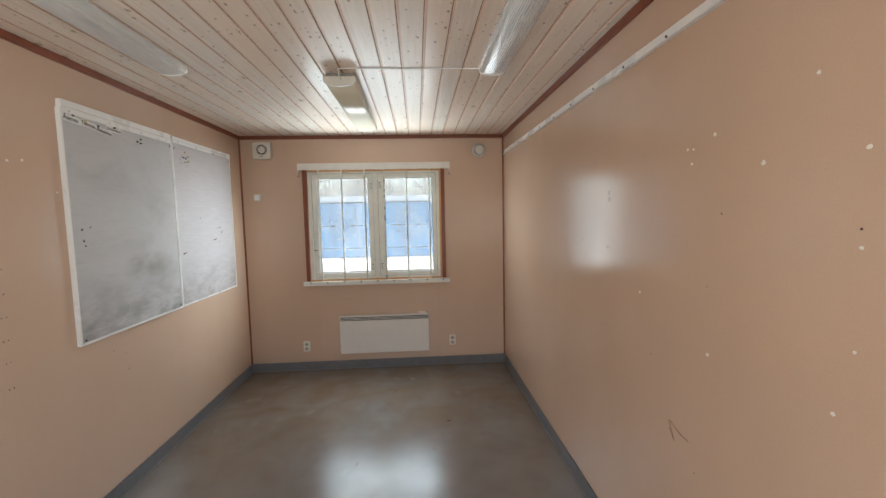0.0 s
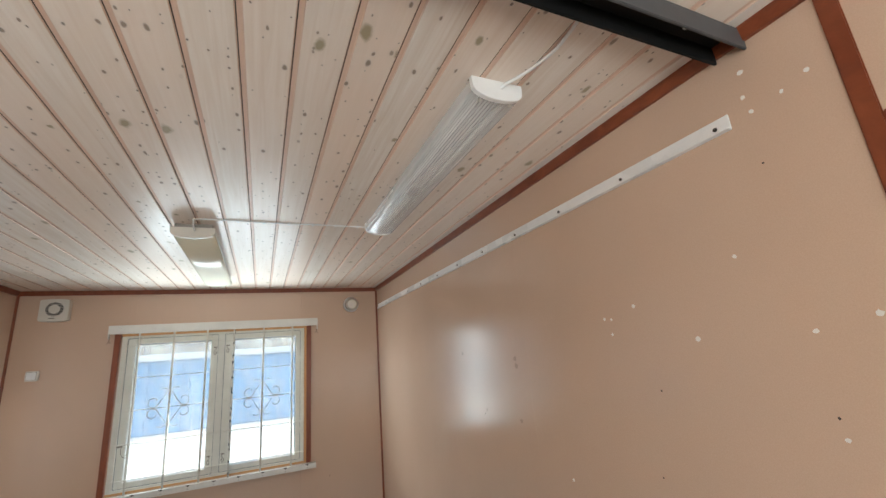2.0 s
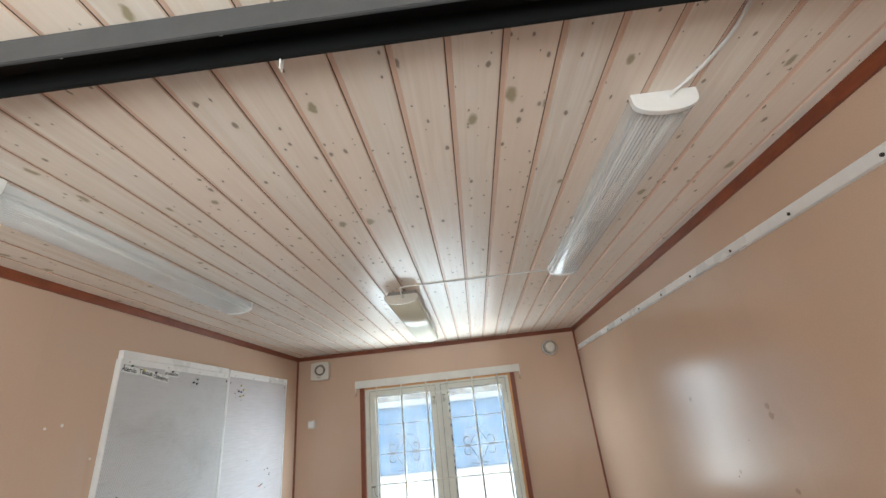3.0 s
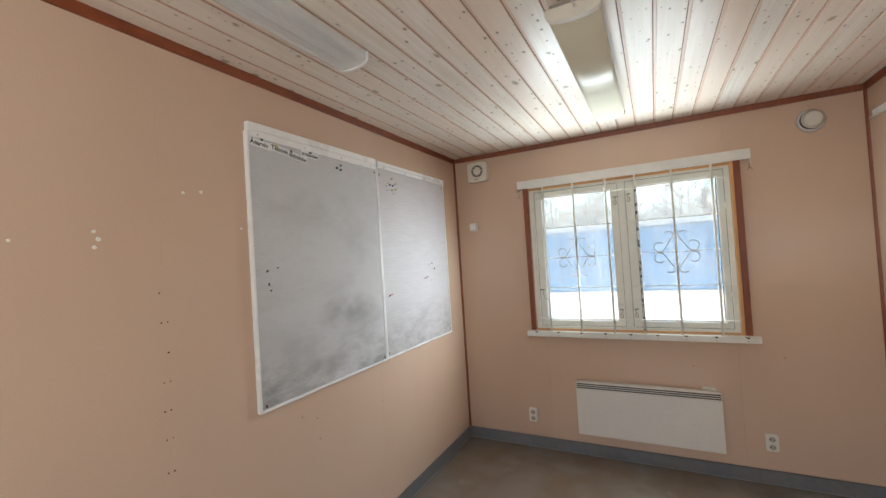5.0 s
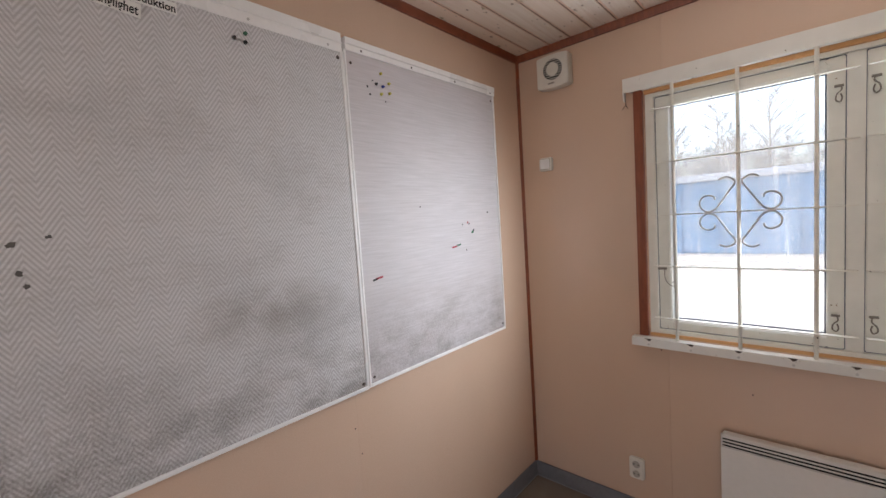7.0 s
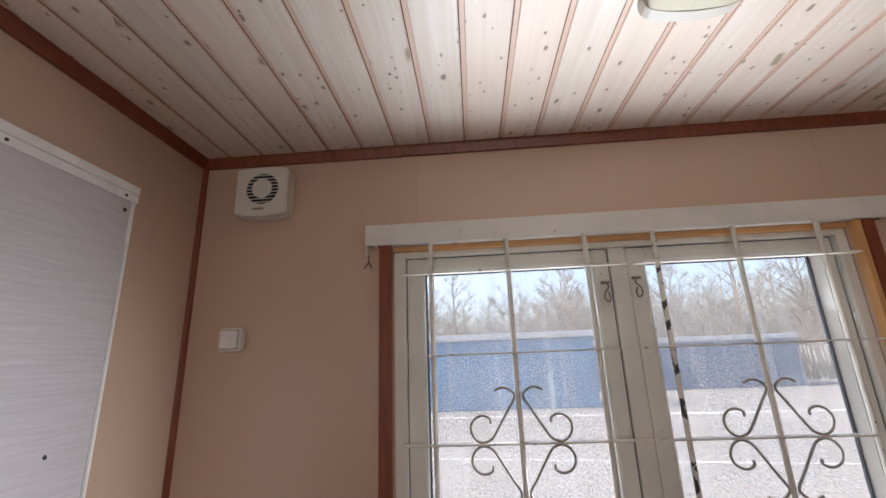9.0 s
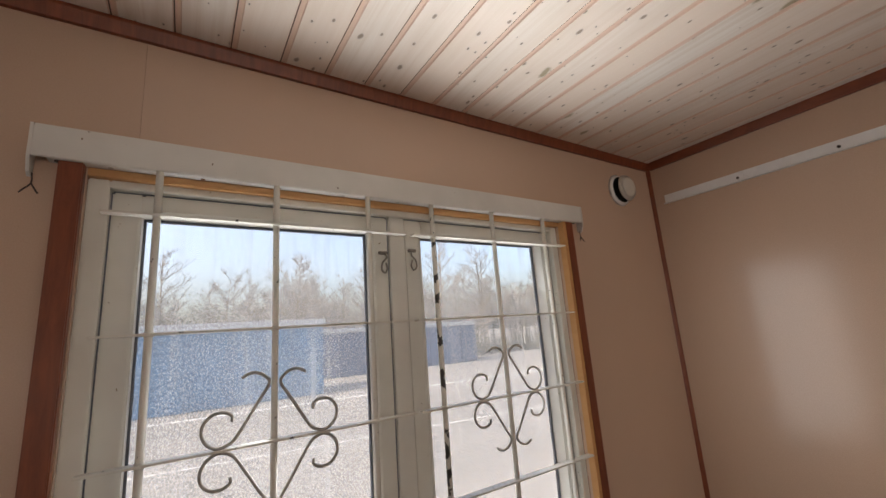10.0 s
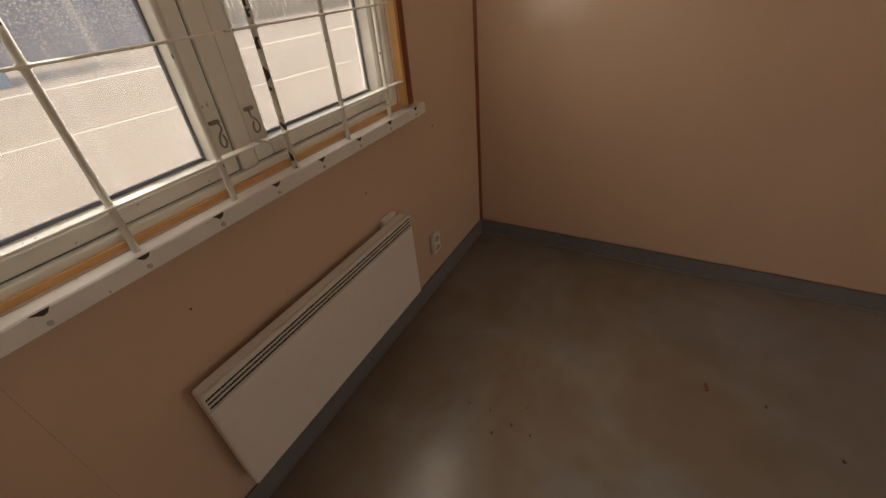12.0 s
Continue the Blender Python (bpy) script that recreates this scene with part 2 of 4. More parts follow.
def glass_material():
    """A dirty pane: clear glass with fine beads of water, run marks and a pale film that also paints in glare haze."""
    k = Mat("dirty_hazed_glass")
    k.t.nodes.remove(k.b)
    ax = k.axes()
    flatco = k.t.nodes.new("ShaderNodeCombineXYZ")
    k.link(ax[0], flatco.inputs[0])
    k.link(ax[2], flatco.inputs[1])
    co = flatco.outputs[0]
    patch = k.math("MULTIPLY", k.ramp(k.noise((2.5, 2.0, 1), 3, 0.5, 0, co), 0.30, 0.50),
                   k.math("MULTIPLY", k.ramp(ax[2], 1.18, 1.32), k.ramp(ax[2], 1.82, 1.66)))
    rim, core = [], []
    for scale, lo, hi in (((200, 130, 1), 0.30, 0.55), ((340, 250, 1), 0.34, 0.58)):
        v = k.node("ShaderNodeTexVoronoi", Scale=1.0, Randomness=1.0)
        v.voronoi_dimensions = "2D"
        wob = k.noise((60, 25, 1), 2, 0.5, 0, co)
        off = k.t.nodes.new("ShaderNodeVectorMath")
        k.link(k.scaled(scale, co), off.inputs[0])
        k.link(wob, off.inputs[1])
        k.link(off.outputs[0], v.inputs["Vector"])
        rim.append(k.ramp(v.outputs["Distance"], lo, hi))
        core.append(k.ramp(v.outputs["Distance"], 0.22, 0.08))
    # bead rims are tinted dark and cores pale in place of refracted light
    dark = k.math("MULTIPLY", k.math("MULTIPLY", rim[0], k.ramp(rim[1], 0, 1, 0.5, 1.0)), patch)
    lit = k.math("MULTIPLY", k.math("MAXIMUM", core[0], k.math("MULTIPLY", core[1], 0.6)), patch)
    clear = k.node("ShaderNodeBsdfTransparent")
    k.link(k.mix(k.math("MULTIPLY", dark, 0.5), (0.83, 0.845, 0.86), (0.42, 0.44, 0.47)), clear.inputs["Color"])
    gloss = k.node("ShaderNodeBsdfGlossy", Roughness=0.03)
    film = k.node("ShaderNodeBsdfTranslucent")
    film.inputs["Color"].default_value = (0.84, 0.84, 0.82, 1)
    fres = k.node("ShaderNodeFresnel", IOR=1.12)
    m1 = k.node("ShaderNodeMixShader")
    k.link(fres.outputs[0], m1.inputs[0])
    k.link(clear.outputs[0], m1.inputs[1])
    k.link(gloss.outputs[0], m1.inputs[2])
    streak = k.noise((30, 1.6, 1), 5, 0.65, 0, co)
    cloud = k.noise((3, 2, 1), 4, 0.6, 0, co)
    # run marks, plus an even veil that paints glare haze over the view
    dirt = k.math("ADD", k.ramp(streak, 0.48, 0.78, 0.0, 0.16), k.ramp(cloud, 0.35, 0.7, 0.09, 0.17))
    dirt = k.math("ADD", dirt, k.math("MULTIPLY", lit, 0.22))
    m3 = k.node("ShaderNodeMixShader")
    k.link(dirt, m3.inputs[0])
    k.link(m1.outputs[0], m3.inputs[1])
    k.link(film.outputs[0], m3.inputs[2])
    k.link(m3.outputs[0], k.out.inputs["Surface"])
    return k.m


def ribbed_clear_material():
    """Clear ribbed plastic of a lamp cover, hazed with age."""
    k = Mat("clear_ribbed_plastic")
    haze = k.noise((9, 3, 9), 4)
    k.bump(haze, 0.1, 0.001)
    return k.set((0.93, 0.94, 0.94), k.ramp(haze, 0.3, 0.7, 0.08, 0.2), 0, 0.7, Alpha=0.45, Coat_Weight=1.0, Coat_Roughness=0.06)


def ground_material():
    """Pale dusty yard: gravel over asphalt with paler tracks."""
    k = Mat("yard_gravel")
    big = k.noise((0.10, 0.30, 1), 5, 0.6)
    mid = k.noise((1.5, 3.0, 1), 5, 0.65)
    fine = k.noise(18, 6, 0.7)
    c = k.mix(k.ramp(big, 0.35, 0.65), (0.165, 0.153, 0.137), (0.225, 0.21, 0.19))
    c = k.mix(k.ramp(mid, 0.35, 0.7, 0, 0.5), c, (0.15, 0.139, 0.124))
    c = k.mix(k.ramp(fine, 0.5, 0.72, 0, 0.5), c, (0.105, 0.098, 0.088))
    k.bump(fine, 0.6, 0.02)
    return k.set(c, 0.9, 0, 0.2)


def bark_material():
    k = Mat("bare_twigs")
    n = k.noise(3, 4)
    return k.set(k.mix(k.ramp(n, 0.3, 0.7), (0.10, 0.085, 0.068), (0.20, 0.175, 0.145)), 0.9, 0, 0.2)


PEACH = wallboard_material()
GREYPANEL = grey_panel_material()
REDWOOD = red_wood_material()
CEIL = pine_material("whitewashed_pine", (0.86, 0.815, 0.755))
GROOVE = pine_material("pine_groove", (0.76, 0.61, 0.51), False, 0.4)
JOINT = simple("open_board_joint", (0.06, 0.04, 0.03), 0.8)
RAWPINE = pine_material("bare_pine", (0.62, 0.36, 0.15), False, 0.5)
VINYL = floor_material()
SKIRT = simple("grey_vinyl_upstand", (0.18, 0.178, 0.19), 0.4, grain=0.25, scale=30)
WHITE = simple("white_enamel", (0.84, 0.835, 0.825), 0.28, grain=0.07)
PLASTIC = simple("aged_white_plastic", (0.70, 0.67, 0.60), 0.38, grain=0.08)
RADWHITE = simple("radiator_enamel", (0.72, 0.69, 0.65), 0.35, grain=0.06)
# near-black for painted-in shade of slots, throats and holes, and for brackets
DARK = simple("shade_black", (0.012, 0.012, 0.012), 0.7)
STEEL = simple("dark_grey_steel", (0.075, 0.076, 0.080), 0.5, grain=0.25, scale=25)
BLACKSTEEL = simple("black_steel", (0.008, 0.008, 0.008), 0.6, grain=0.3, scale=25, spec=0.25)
SCREW = simple("zinc_screw", (0.55, 0.54, 0.52), 0.3, 1.0)
RUST = simple("dark_screw", (0.05, 0.035, 0.028), 0.6)
WIRE = simple("dull_zinc_wire", (0.24, 0.22, 0.19), 0.5, 0.4)
SASH = chipped_paint("cream_window_paint", (0.80, 0.795, 0.73), 0.27, (0.30, 0.24, 0.16), 0.4)
MULLION = chipped_paint("cream_post_paint", (0.78, 0.775, 0.72), 0.25, (0.30, 0.24, 0.16), 0.45)
GRILLE = chipped_paint("cream_grille_paint", (0.76, 0.74, 0.67), 0.30)
CHIPPED = chipped_paint("flaking_grille_paint", (0.76, 0.74, 0.67), 0.46, scale=34)
BOARDW = chipped_paint("white_board_paint", (0.76, 0.75, 0.71), 0.26, (0.25, 0.2, 0.15))
HERRING = herringbone_material()
PALEBOARD = board_paint_material()
GLASS = glass_material()
CLEAR = ribbed_clear_material()
DIFFUSER = simple("yellowed_diffuser", (0.72, 0.69, 0.55), 0.3, grain=0.05, scale=12)
PAPER = simple("white_paper", (0.80, 0.80, 0.78), 0.7, grain=0.04)
INK = simple("black_ink", (0.02, 0.02, 0.022), 0.6)
FILLER = simple("white_filler", (0.80, 0.78, 0.74), 0.8)
GASKET = simple("grey_gasket", (0.16, 0.18, 0.22), 0.6)
RED = simple("red_marker", (0.35, 0.03, 0.05), 0.5)
GREEN = simple("green_marker", (0.03, 0.12, 0.06), 0.5)
YELLOW = simple("yellow_dot", (0.55, 0.48, 0.08), 0.5)
BLUEINK = simple("blue_dot", (0.03, 0.05, 0.25), 0.5)
BROWNBIT = simple("brown_scrap", (0.16, 0.06, 0.03), 0.8)
PENCIL = simple("pencil_line", (0.14, 0.08, 0.055), 0.7)
GROUND = ground_material()
TWIGS = bark_material()
BLUE = simple("blue_tarpaulin", (0.07, 0.21, 0.38), 0.6, grain=0.35, scale=1.2)
ROOFING = simple("pale_roof_sheet", (0.42, 0.43, 0.44), 0.6, grain=0.15, scale=2)
# blue sheet with the shadow side's darkness put into its colour
SHADEDBLUE = simple("shaded_blue_sheet", (0.07, 0.11, 0.20), 0.6, grain=0.4, scale=1.5)
ROADPAINT = simple("road_paint", (0.62, 0.62, 0.60), 0.7, grain=0.3, scale=6)
CLADDING = simple("outer_cladding", (0.30, 0.10, 0.06), 0.7, grain=0.2, scale=8)
SHRUB = simple("dry_hedge", (0.07, 0.065, 0.045), 0.9, grain=0.5, scale=3)


# ---- building helpers ----
def add_box(bm, lo, hi, bevel=0.0, mat=0):
    r = bmesh.ops.create_cube(bm, size=1.0)
    vs = r["verts"]
    bmesh.ops.scale(bm, vec=[b - a for a, b in zip(lo, hi)], verts=vs)
    bmesh.ops.translate(bm, vec=[(a + b) / 2 for a, b in zip(lo, hi)], verts=vs)
    fs = {f for v in vs for f in v.link_faces}
    for f in fs:
        f.material_index = mat
    if bevel > 0:
        bmesh.ops.bevel(bm, geom=list({e for v in vs for e in v.link_edges}), offset=bevel, segments=2, affect="EDGES")
    return bm


def box(lo, hi, bevel=0.0):
    return add_box(bmesh.new(), lo, hi, bevel)


def add_cyl(bm, a, b, r, seg=16, r2=None):
    a, b = Vector(a), Vector(b)
    d = b - a
    m = Matrix.Translation((a + b) / 2) @ d.to_track_quat("Z", "Y").to_matrix().to_4x4()
    res = bmesh.ops.create_cone(bm, cap_ends=True, segments=seg, radius1=r, radius2=r if r2 is None else r2, depth=d.length, matrix=m)
    for f in {f for v in res["verts"] for f in v.link_faces}:
        f.smooth = len(f.verts) == 4
    return bm


def cyl(a, b, r, seg=16, r2=None):
    return add_cyl(bmesh.new(), a, b, r, seg, r2)


def smooth_line(points, steps=8):
    """A Catmull-Rom line through points."""
    p = [Vector(q) for q in points]
    p = [p[0] * 2 - p[1]] + p + [p[-1] * 2 - p[-2]]
    out = []
    for i in range(1, len(p) - 2):
        for s in range(steps):
            t = s / steps
            out.append(0.5 * ((2 * p[i]) + (p[i + 1] - p[i - 1]) * t + (2 * p[i - 1] - 5 * p[i] + 4 * p[i + 1] - p[i + 2]) * t * t
                              + (3 * p[i] - p[i - 1] - 3 * p[i + 1] + p[i + 2]) * t ** 3))
    return out + [p[-2]]


def add_tube(bm, points, r, seg=8, steps=8):
    line = smooth_line(points, steps) if steps > 1 else [Vector(q) for q in points]
    rings, up = [], None
    for i, q in enumerate(line):
        d = (line[min(i + 1, len(line) - 1)] - line[max(i - 1, 0)]).normalized()
        if up is None:
            up = d.orthogonal().normalized()
        up = (up - d * up.dot(d)).normalized()
        side = d.cross(up)
        rings.append([bm.verts.new(q + r * (math.cos(2 * math.pi * j / seg) * up + math.sin(2 * math.pi * j / seg) * side)) for j in range(seg)])
    for a, b in zip(rings, rings[1:]):
        for j in range(seg):
            bm.faces.new((a[j], a[(j + 1) % seg], b[(j + 1) % seg], b[j])).smooth = True
    bm.faces.new(rings[0][::-1])
    bm.faces.new(rings[-1])
    return bm


def tube(points, r, seg=8, steps=8):
    return add_tube(bmesh.new(), points, r, seg, steps)


def extrude_profile(points, axis, lo, hi, closed=True, smooth=False):
    """A profile of (u, v) pairs swept along an axis: for "x" (u, v) are (y, z), for "y" (x, z), for "z" (x, y)."""
    bm = bmesh.new()

    def place(u, v, w):
        return {"x": (w, u, v), "y": (u, w, v), "z": (u, v, w)}[axis]

    a = [bm.verts.new(place(u, v, lo)) for u, v in points]
    b = [bm.verts.new(place(u, v, hi)) for u, v in points]
    n = len(points)
    for i in range(n if closed else n - 1):
        bm.faces.new((a[i], a[(i + 1) % n], b[(i + 1) % n], b[i])).smooth = smooth
    if closed:
        bm.faces.new(a[::-1])
        bm.faces.new(b)
    bmesh.ops.recalc_face_normals(bm, faces=bm.faces)
    return bm


def mesh_object(name, bm, *mats):
    me = bpy.data.meshes.new(name)
    bm.to_mesh(me)
    bm.free()
    for m in mats:
        me.materials.append(m)
    return new(name, me)


def part(name, bm, material, parent, label=""):
    """One mesh object under a thing or a part; the mesh is in the place's coordinates."""
    ob = mesh_object(name, bm, *(material if isinstance(material, (list, tuple)) else [material]))
    ob.parent = parent
    bpy.context.view_layer.update()
    ob.matrix_parent_inverse = parent.matrix_world.inverted()
    return tagged(ob, label)


def thing(name, base, label, category, group="", kind=""):
    ob = new(name)
    ob.location = base
    ob.empty_display_size = 0.05
    bpy.context.view_layer.update()
    return tagged(ob, label, category, group, kind)


def structure(name, bm, mats, label, category):
    return tagged(mesh_object(name, bm, *(mats if isinstance(mats, (list, tuple)) else [mats])), label, category, "", "structure")


def flat(points, axis, at, thick):
    """A thin sheet of any outline, thick metres deep; for "x" points are (y, z), for "y" (x, z)."""
    return extrude_profile(points, axis, at, at + thick)


def dot_bm(axis, at, u, v, r, thick, seg=9, rough=0.25, rng=random):
    pts = [(u + r * (1 + rough * (rng.random() - 0.5)) * math.cos(6.2832 * i / seg), v + r * (1 + rough * (rng.random() - 0.5)) * math.sin(6.2832 * i / seg)) for i in range(seg)]
    return flat(pts, axis, at, thick)


# ---- the room: plan in metres ----
XL, XR, YB, YF, H = -1.535, 1.053, -1.3, 4.25, 2.345
T = 0.14
WX0, WX1, WZ0, WZ1 = -0.905, 0.395, 0.913, 2.013      # window opening
DY0, DY1, DZ = -0.22, 0.706, 1.994                    # boarded doorway in the east wall
RX0, RX1, RZ0, RZ1 = -1.25, 0.77, 0.75, 2.1           # added opening for the rear fill lamp, behind the start
EY0, EY1, EZ0, EZ1 = -1.23, -0.33, 0.88, 2.02         # added opening for the side fill lamp, behind the start

floor = structure("floor", box((XL - T, YB - T, -0.12), (XR + T, YF + T, 0)), VINYL, "worn grey-blue sheet vinyl floor with brown stains", "floor")

# walls: a core with the opening cut out, and painted boards on it
def wall_core(name, boxes, label):
    bm = bmesh.new()
    for lo, hi in boxes:
        add_box(bm, lo, hi)
    return structure(name, bm, CLADDING, label, "wall")


B = 0.012    # board thickness
north = wall_core("wall_north", [((XL - T, YF + B, -0.12), (WX0, YF + T, H + 0.05)), ((WX1, YF + B, -0.12), (XR + T, YF + T, H + 0.05)),
                                 ((WX0, YF + B, -0.12), (WX1, YF + T, WZ0)), ((WX0, YF + B, WZ1), (WX1, YF + T, H + 0.05))],
                  "peach painted board wall round the barred window")
# unseen end wall; its opening is added for the rear fill lamp
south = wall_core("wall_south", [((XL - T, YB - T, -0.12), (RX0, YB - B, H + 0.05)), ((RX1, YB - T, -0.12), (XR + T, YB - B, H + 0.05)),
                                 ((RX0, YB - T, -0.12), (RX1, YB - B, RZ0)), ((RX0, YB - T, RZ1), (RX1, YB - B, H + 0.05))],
                  "unseen peach painted end wall with an added light opening")
west = wall_core("wall_west", [((XL - T, YB - B, -0.12), (XL - B, YF + B, H + 0.05))], "peach painted board wall behind the notice boards")
# the EY/EZ opening is added, out of view, for the side fill lamp
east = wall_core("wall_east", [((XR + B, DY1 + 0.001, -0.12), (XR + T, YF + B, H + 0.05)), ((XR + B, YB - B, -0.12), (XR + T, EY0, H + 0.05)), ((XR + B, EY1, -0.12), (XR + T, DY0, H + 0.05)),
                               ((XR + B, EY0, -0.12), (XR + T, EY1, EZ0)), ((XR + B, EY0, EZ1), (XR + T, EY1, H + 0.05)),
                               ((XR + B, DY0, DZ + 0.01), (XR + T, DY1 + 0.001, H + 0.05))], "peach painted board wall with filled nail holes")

def board(parent, lo, hi):
    part("panel", box(lo, hi), PEACH, parent)


G = 0.0001
def boards_x(parent, side, cuts, z0=0.0, z1=H):
    """Boards on a wall that runs along y."""
    for a, b in zip(cuts, cuts[1:]):
        x0, x1 = (XL - B, XL) if side < 0 else (XR, XR + B)
        part("panel", box((x0, a + G, z0), (x1, b - G, z1)), PEACH, parent)


boards_x(west, -1, [YB, -0.51, 0.69, 1.894, 3.061, YF])
boards_x(east, 1, [0.72, 1.89, 3.09, YF])
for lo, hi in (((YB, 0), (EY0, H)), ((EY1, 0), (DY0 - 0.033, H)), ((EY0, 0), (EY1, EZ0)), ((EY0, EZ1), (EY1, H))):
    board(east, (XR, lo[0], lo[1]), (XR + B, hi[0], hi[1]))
board(east, (XR, DY0 - 0.032, DZ + 0.02), (XR + B, 0.719, H))
for x0, x1, z0, z1 in ((XL, -0.8302, 0, H), (-0.8298, 0.37, WZ1, H), (-0.8298, 0.37, 0, WZ0), (0.3704, XR, 0, H)):
    if z1 == H and z0 == 0:
        bm = bmesh.new()
        if x0 < -1:
            add_box(bm, (x0, YF, 0), (WX0, YF + B, H))
            add_box(bm, (WX0, YF, 0), (x1, YF + B, WZ0))
            add_box(bm, (WX0, YF, WZ1), (x1, YF + B, H))
        else:
            add_box(bm, (WX1, YF, 0), (x1, YF + B, H))
            add_box(bm, (x0, YF, 0), (WX1, YF + B, WZ0))
            add_box(bm, (x0, YF, WZ1), (WX1, YF + B, H))
        part("panel", bm, PEACH, north)
    else:
        board(north, (x0, YF, z0), (x1, YF + B, z1))
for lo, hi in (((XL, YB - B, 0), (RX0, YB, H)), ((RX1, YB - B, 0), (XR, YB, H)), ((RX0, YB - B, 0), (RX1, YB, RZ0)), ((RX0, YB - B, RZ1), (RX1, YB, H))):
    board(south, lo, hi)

# ceiling: whitewashed pine boards with recessed grooves, one mesh
PITCH, GROOVE_W, X0 = 0.11075, 0.0125, -1.6636
bm = bmesh.new()
add_box(bm, (XL - T, YB - T, H + 0.004), (XR + T, YF + T, H + 0.05), mat=1)
x = X0
while x < XR:
    a, b = max(x + GROOVE_W / 2, XL), min(x + PITCH - GROOVE_W / 2, XR)
    if b - a > 0.005:
        cuts = [YB, YF]
        c = 0.002
        prof = [(a, H + 0.0042), (a, H + c), (a + c, H), (b - c, H), (b, H + c), (b, H + 0.0042)]
        va = [[bm.verts.new((u, y, v)) for u, v in prof] for y in cuts]
        for i in range(len(prof) - 1):
            bm.faces.new((va[0][i], va[0][i + 1], va[1][i + 1], va[1][i])).material_index = 0 if i == 2 else 1
        # the open joint beside the tongue
        vs = [bm.verts.new(p) for p in ((b + 0.0003, YB, H + 0.0036), (b + 0.0026, YB, H + 0.0036), (b + 0.0026, YF, H + 0.0036), (b + 0.0003, YF, H + 0.0036))]
        bm.faces.new(vs).material_index = 2
    x += PITCH
bmesh.ops.recalc_face_normals(bm, faces=bm.faces)
ceiling = structure("ceiling", bm, [CEIL, GROOVE, JOINT], "whitewashed knotty pine board ceiling with dark grooves", "ceiling")

# unseen roof with eaves, the north one lengthened to keep sun off the window
structure("roof", box((XL - 0.5, YB - 0.5, H + 0.055), (XR + 0.5, YF + 0.66, H + 0.16)), ROOFING, "unseen flat sheet roof, its north eave lengthened to block the sun", "roof")

# vinyl upstand along the foot of the walls
def upstand(name, lo, hi):
    structure(name, box(lo, hi, 0.003), SKIRT, "grey-blue vinyl upstand along the wall foot", "baseboard")


S = 0.006
upstand("baseboard_north", (XL + S, YF - S, 0), (XR - S, YF, 0.088))
upstand("baseboard_west", (XL, YB, 0), (XL + S, YF, 0.088))
upstand("baseboard_east", (XR - S, 0.741, 0), (XR, YF, 0.088))
# welded joint line where the sheet turns up
for name, lo, hi in (("trim_joint_east", (XR - S - 0.006, 0.741, 0.0), (XR - S, YF - S, 0.006)), ("trim_joint_north", (XL + S, YF - S - 0.006, 0.0), (XR - S, YF - S, 0.006)),
                     ("trim_joint_west", (XL + S, YB, 0.0), (XL + S + 0.006, YF - S, 0.006))):
    structure(name, box(lo, hi, 0.002), simple("grey_weld_" + name[-4:], (0.21, 0.21, 0.225), 0.4), "pale weld line at the foot of the vinyl upstand", "trim")

# red-brown trim under the ceiling and in the corners
def trim(name, bm, label="red-brown stained wood strip under the ceiling"):
    return structure(name, bm, REDWOOD, label, "trim")


C1, C2 = 0.034, 0.018
def crown(points, axis, lo, hi, name):
    trim(name, extrude_profile(points, axis, lo, hi))


crown([(YF, H), (YF, H - C1), (YF - 0.010, H - C1), (YF - C2, H - 0.008), (YF - C2, H)], "x", XL, XR, "trim_north")
crown([(XL, H), (XL, H - C1), (XL + 0.010, H - C1), (XL + C2, H - 0.008), (XL + C2, H)], "y", YB, YF - C2, "trim_west")
crown([(XR, H), (XR, H - C1), (XR - 0.010, H - C1), (XR - C2, H - 0.008), (XR - C2, H)], "y", YB, YF - C2, "trim_east")
for name, xx, s in (("trim_corner_west", XL, 1), ("trim_corner_east", XR, -1)):
    trim(name, extrude_profile([(xx, YF), (xx + s * 0.013, YF), (xx + s * 0.011, YF - 0.006), (xx + s * 0.006, YF - 0.011), (xx, YF - 0.013)], "z", 0.088, H - C1),
         "thin red-brown corner strip")

# boarded doorway in the east wall
door = thing("door_1", (XR, DY1, 0), "doorway closed off with a scuffed grey-beige board in a red-brown frame", "door", kind="structure")
part("door_panel", box((XR + 0.064, DY0, 0.0), (XR + 0.080, DY1, DZ), 0.001), GREYPANEL, door, "scuffed grey-beige board")
part("door_frame", box((XR - 0.004, DY1, 0.0), (XR + 0.064, DY1 + 0.034, H - C1), 0.002), REDWOOD, door)
part("door_frame", box((XR - 0.004, DY0 - 0.031, 0.0), (XR + 0.064, DY0, H - C1), 0.002), REDWOOD, door)
part("transom", box((XR - 0.004, DY0, DZ), (XR + 0.064, DY1, DZ + 0.034), 0.002), REDWOOD, door)
part("jamb_strip", box((XR + 0.018, DY1 - 0.004, 0.0), (XR + 0.064, DY1, DZ - 0.001), 0.001), REDWOOD, door)

latch = thing("mending_plate", (XR + 0.03, 0.66, 1.79), "bent zinc mending plate screwed across the doorway's edge", "bracket")
prof = [(XR + 0.026, 0.7019), (XR + 0.026, 0.6990), (XR + 0.0535, 0.6985), (XR + 0.0595, 0.6940), (XR + 0.0603, 0.6830), (XR + 0.0638, 0.6830), (XR + 0.0638, 0.7019)]
part("plate", extrude_profile(prof, "z", 1.784, 1.806), WHITE, latch)
part("screw", cyl((XR + 0.036, 0.6992, 1.795), (XR + 0.036, 0.6965, 1.795), 0.0055, 14), SCREW, latch)
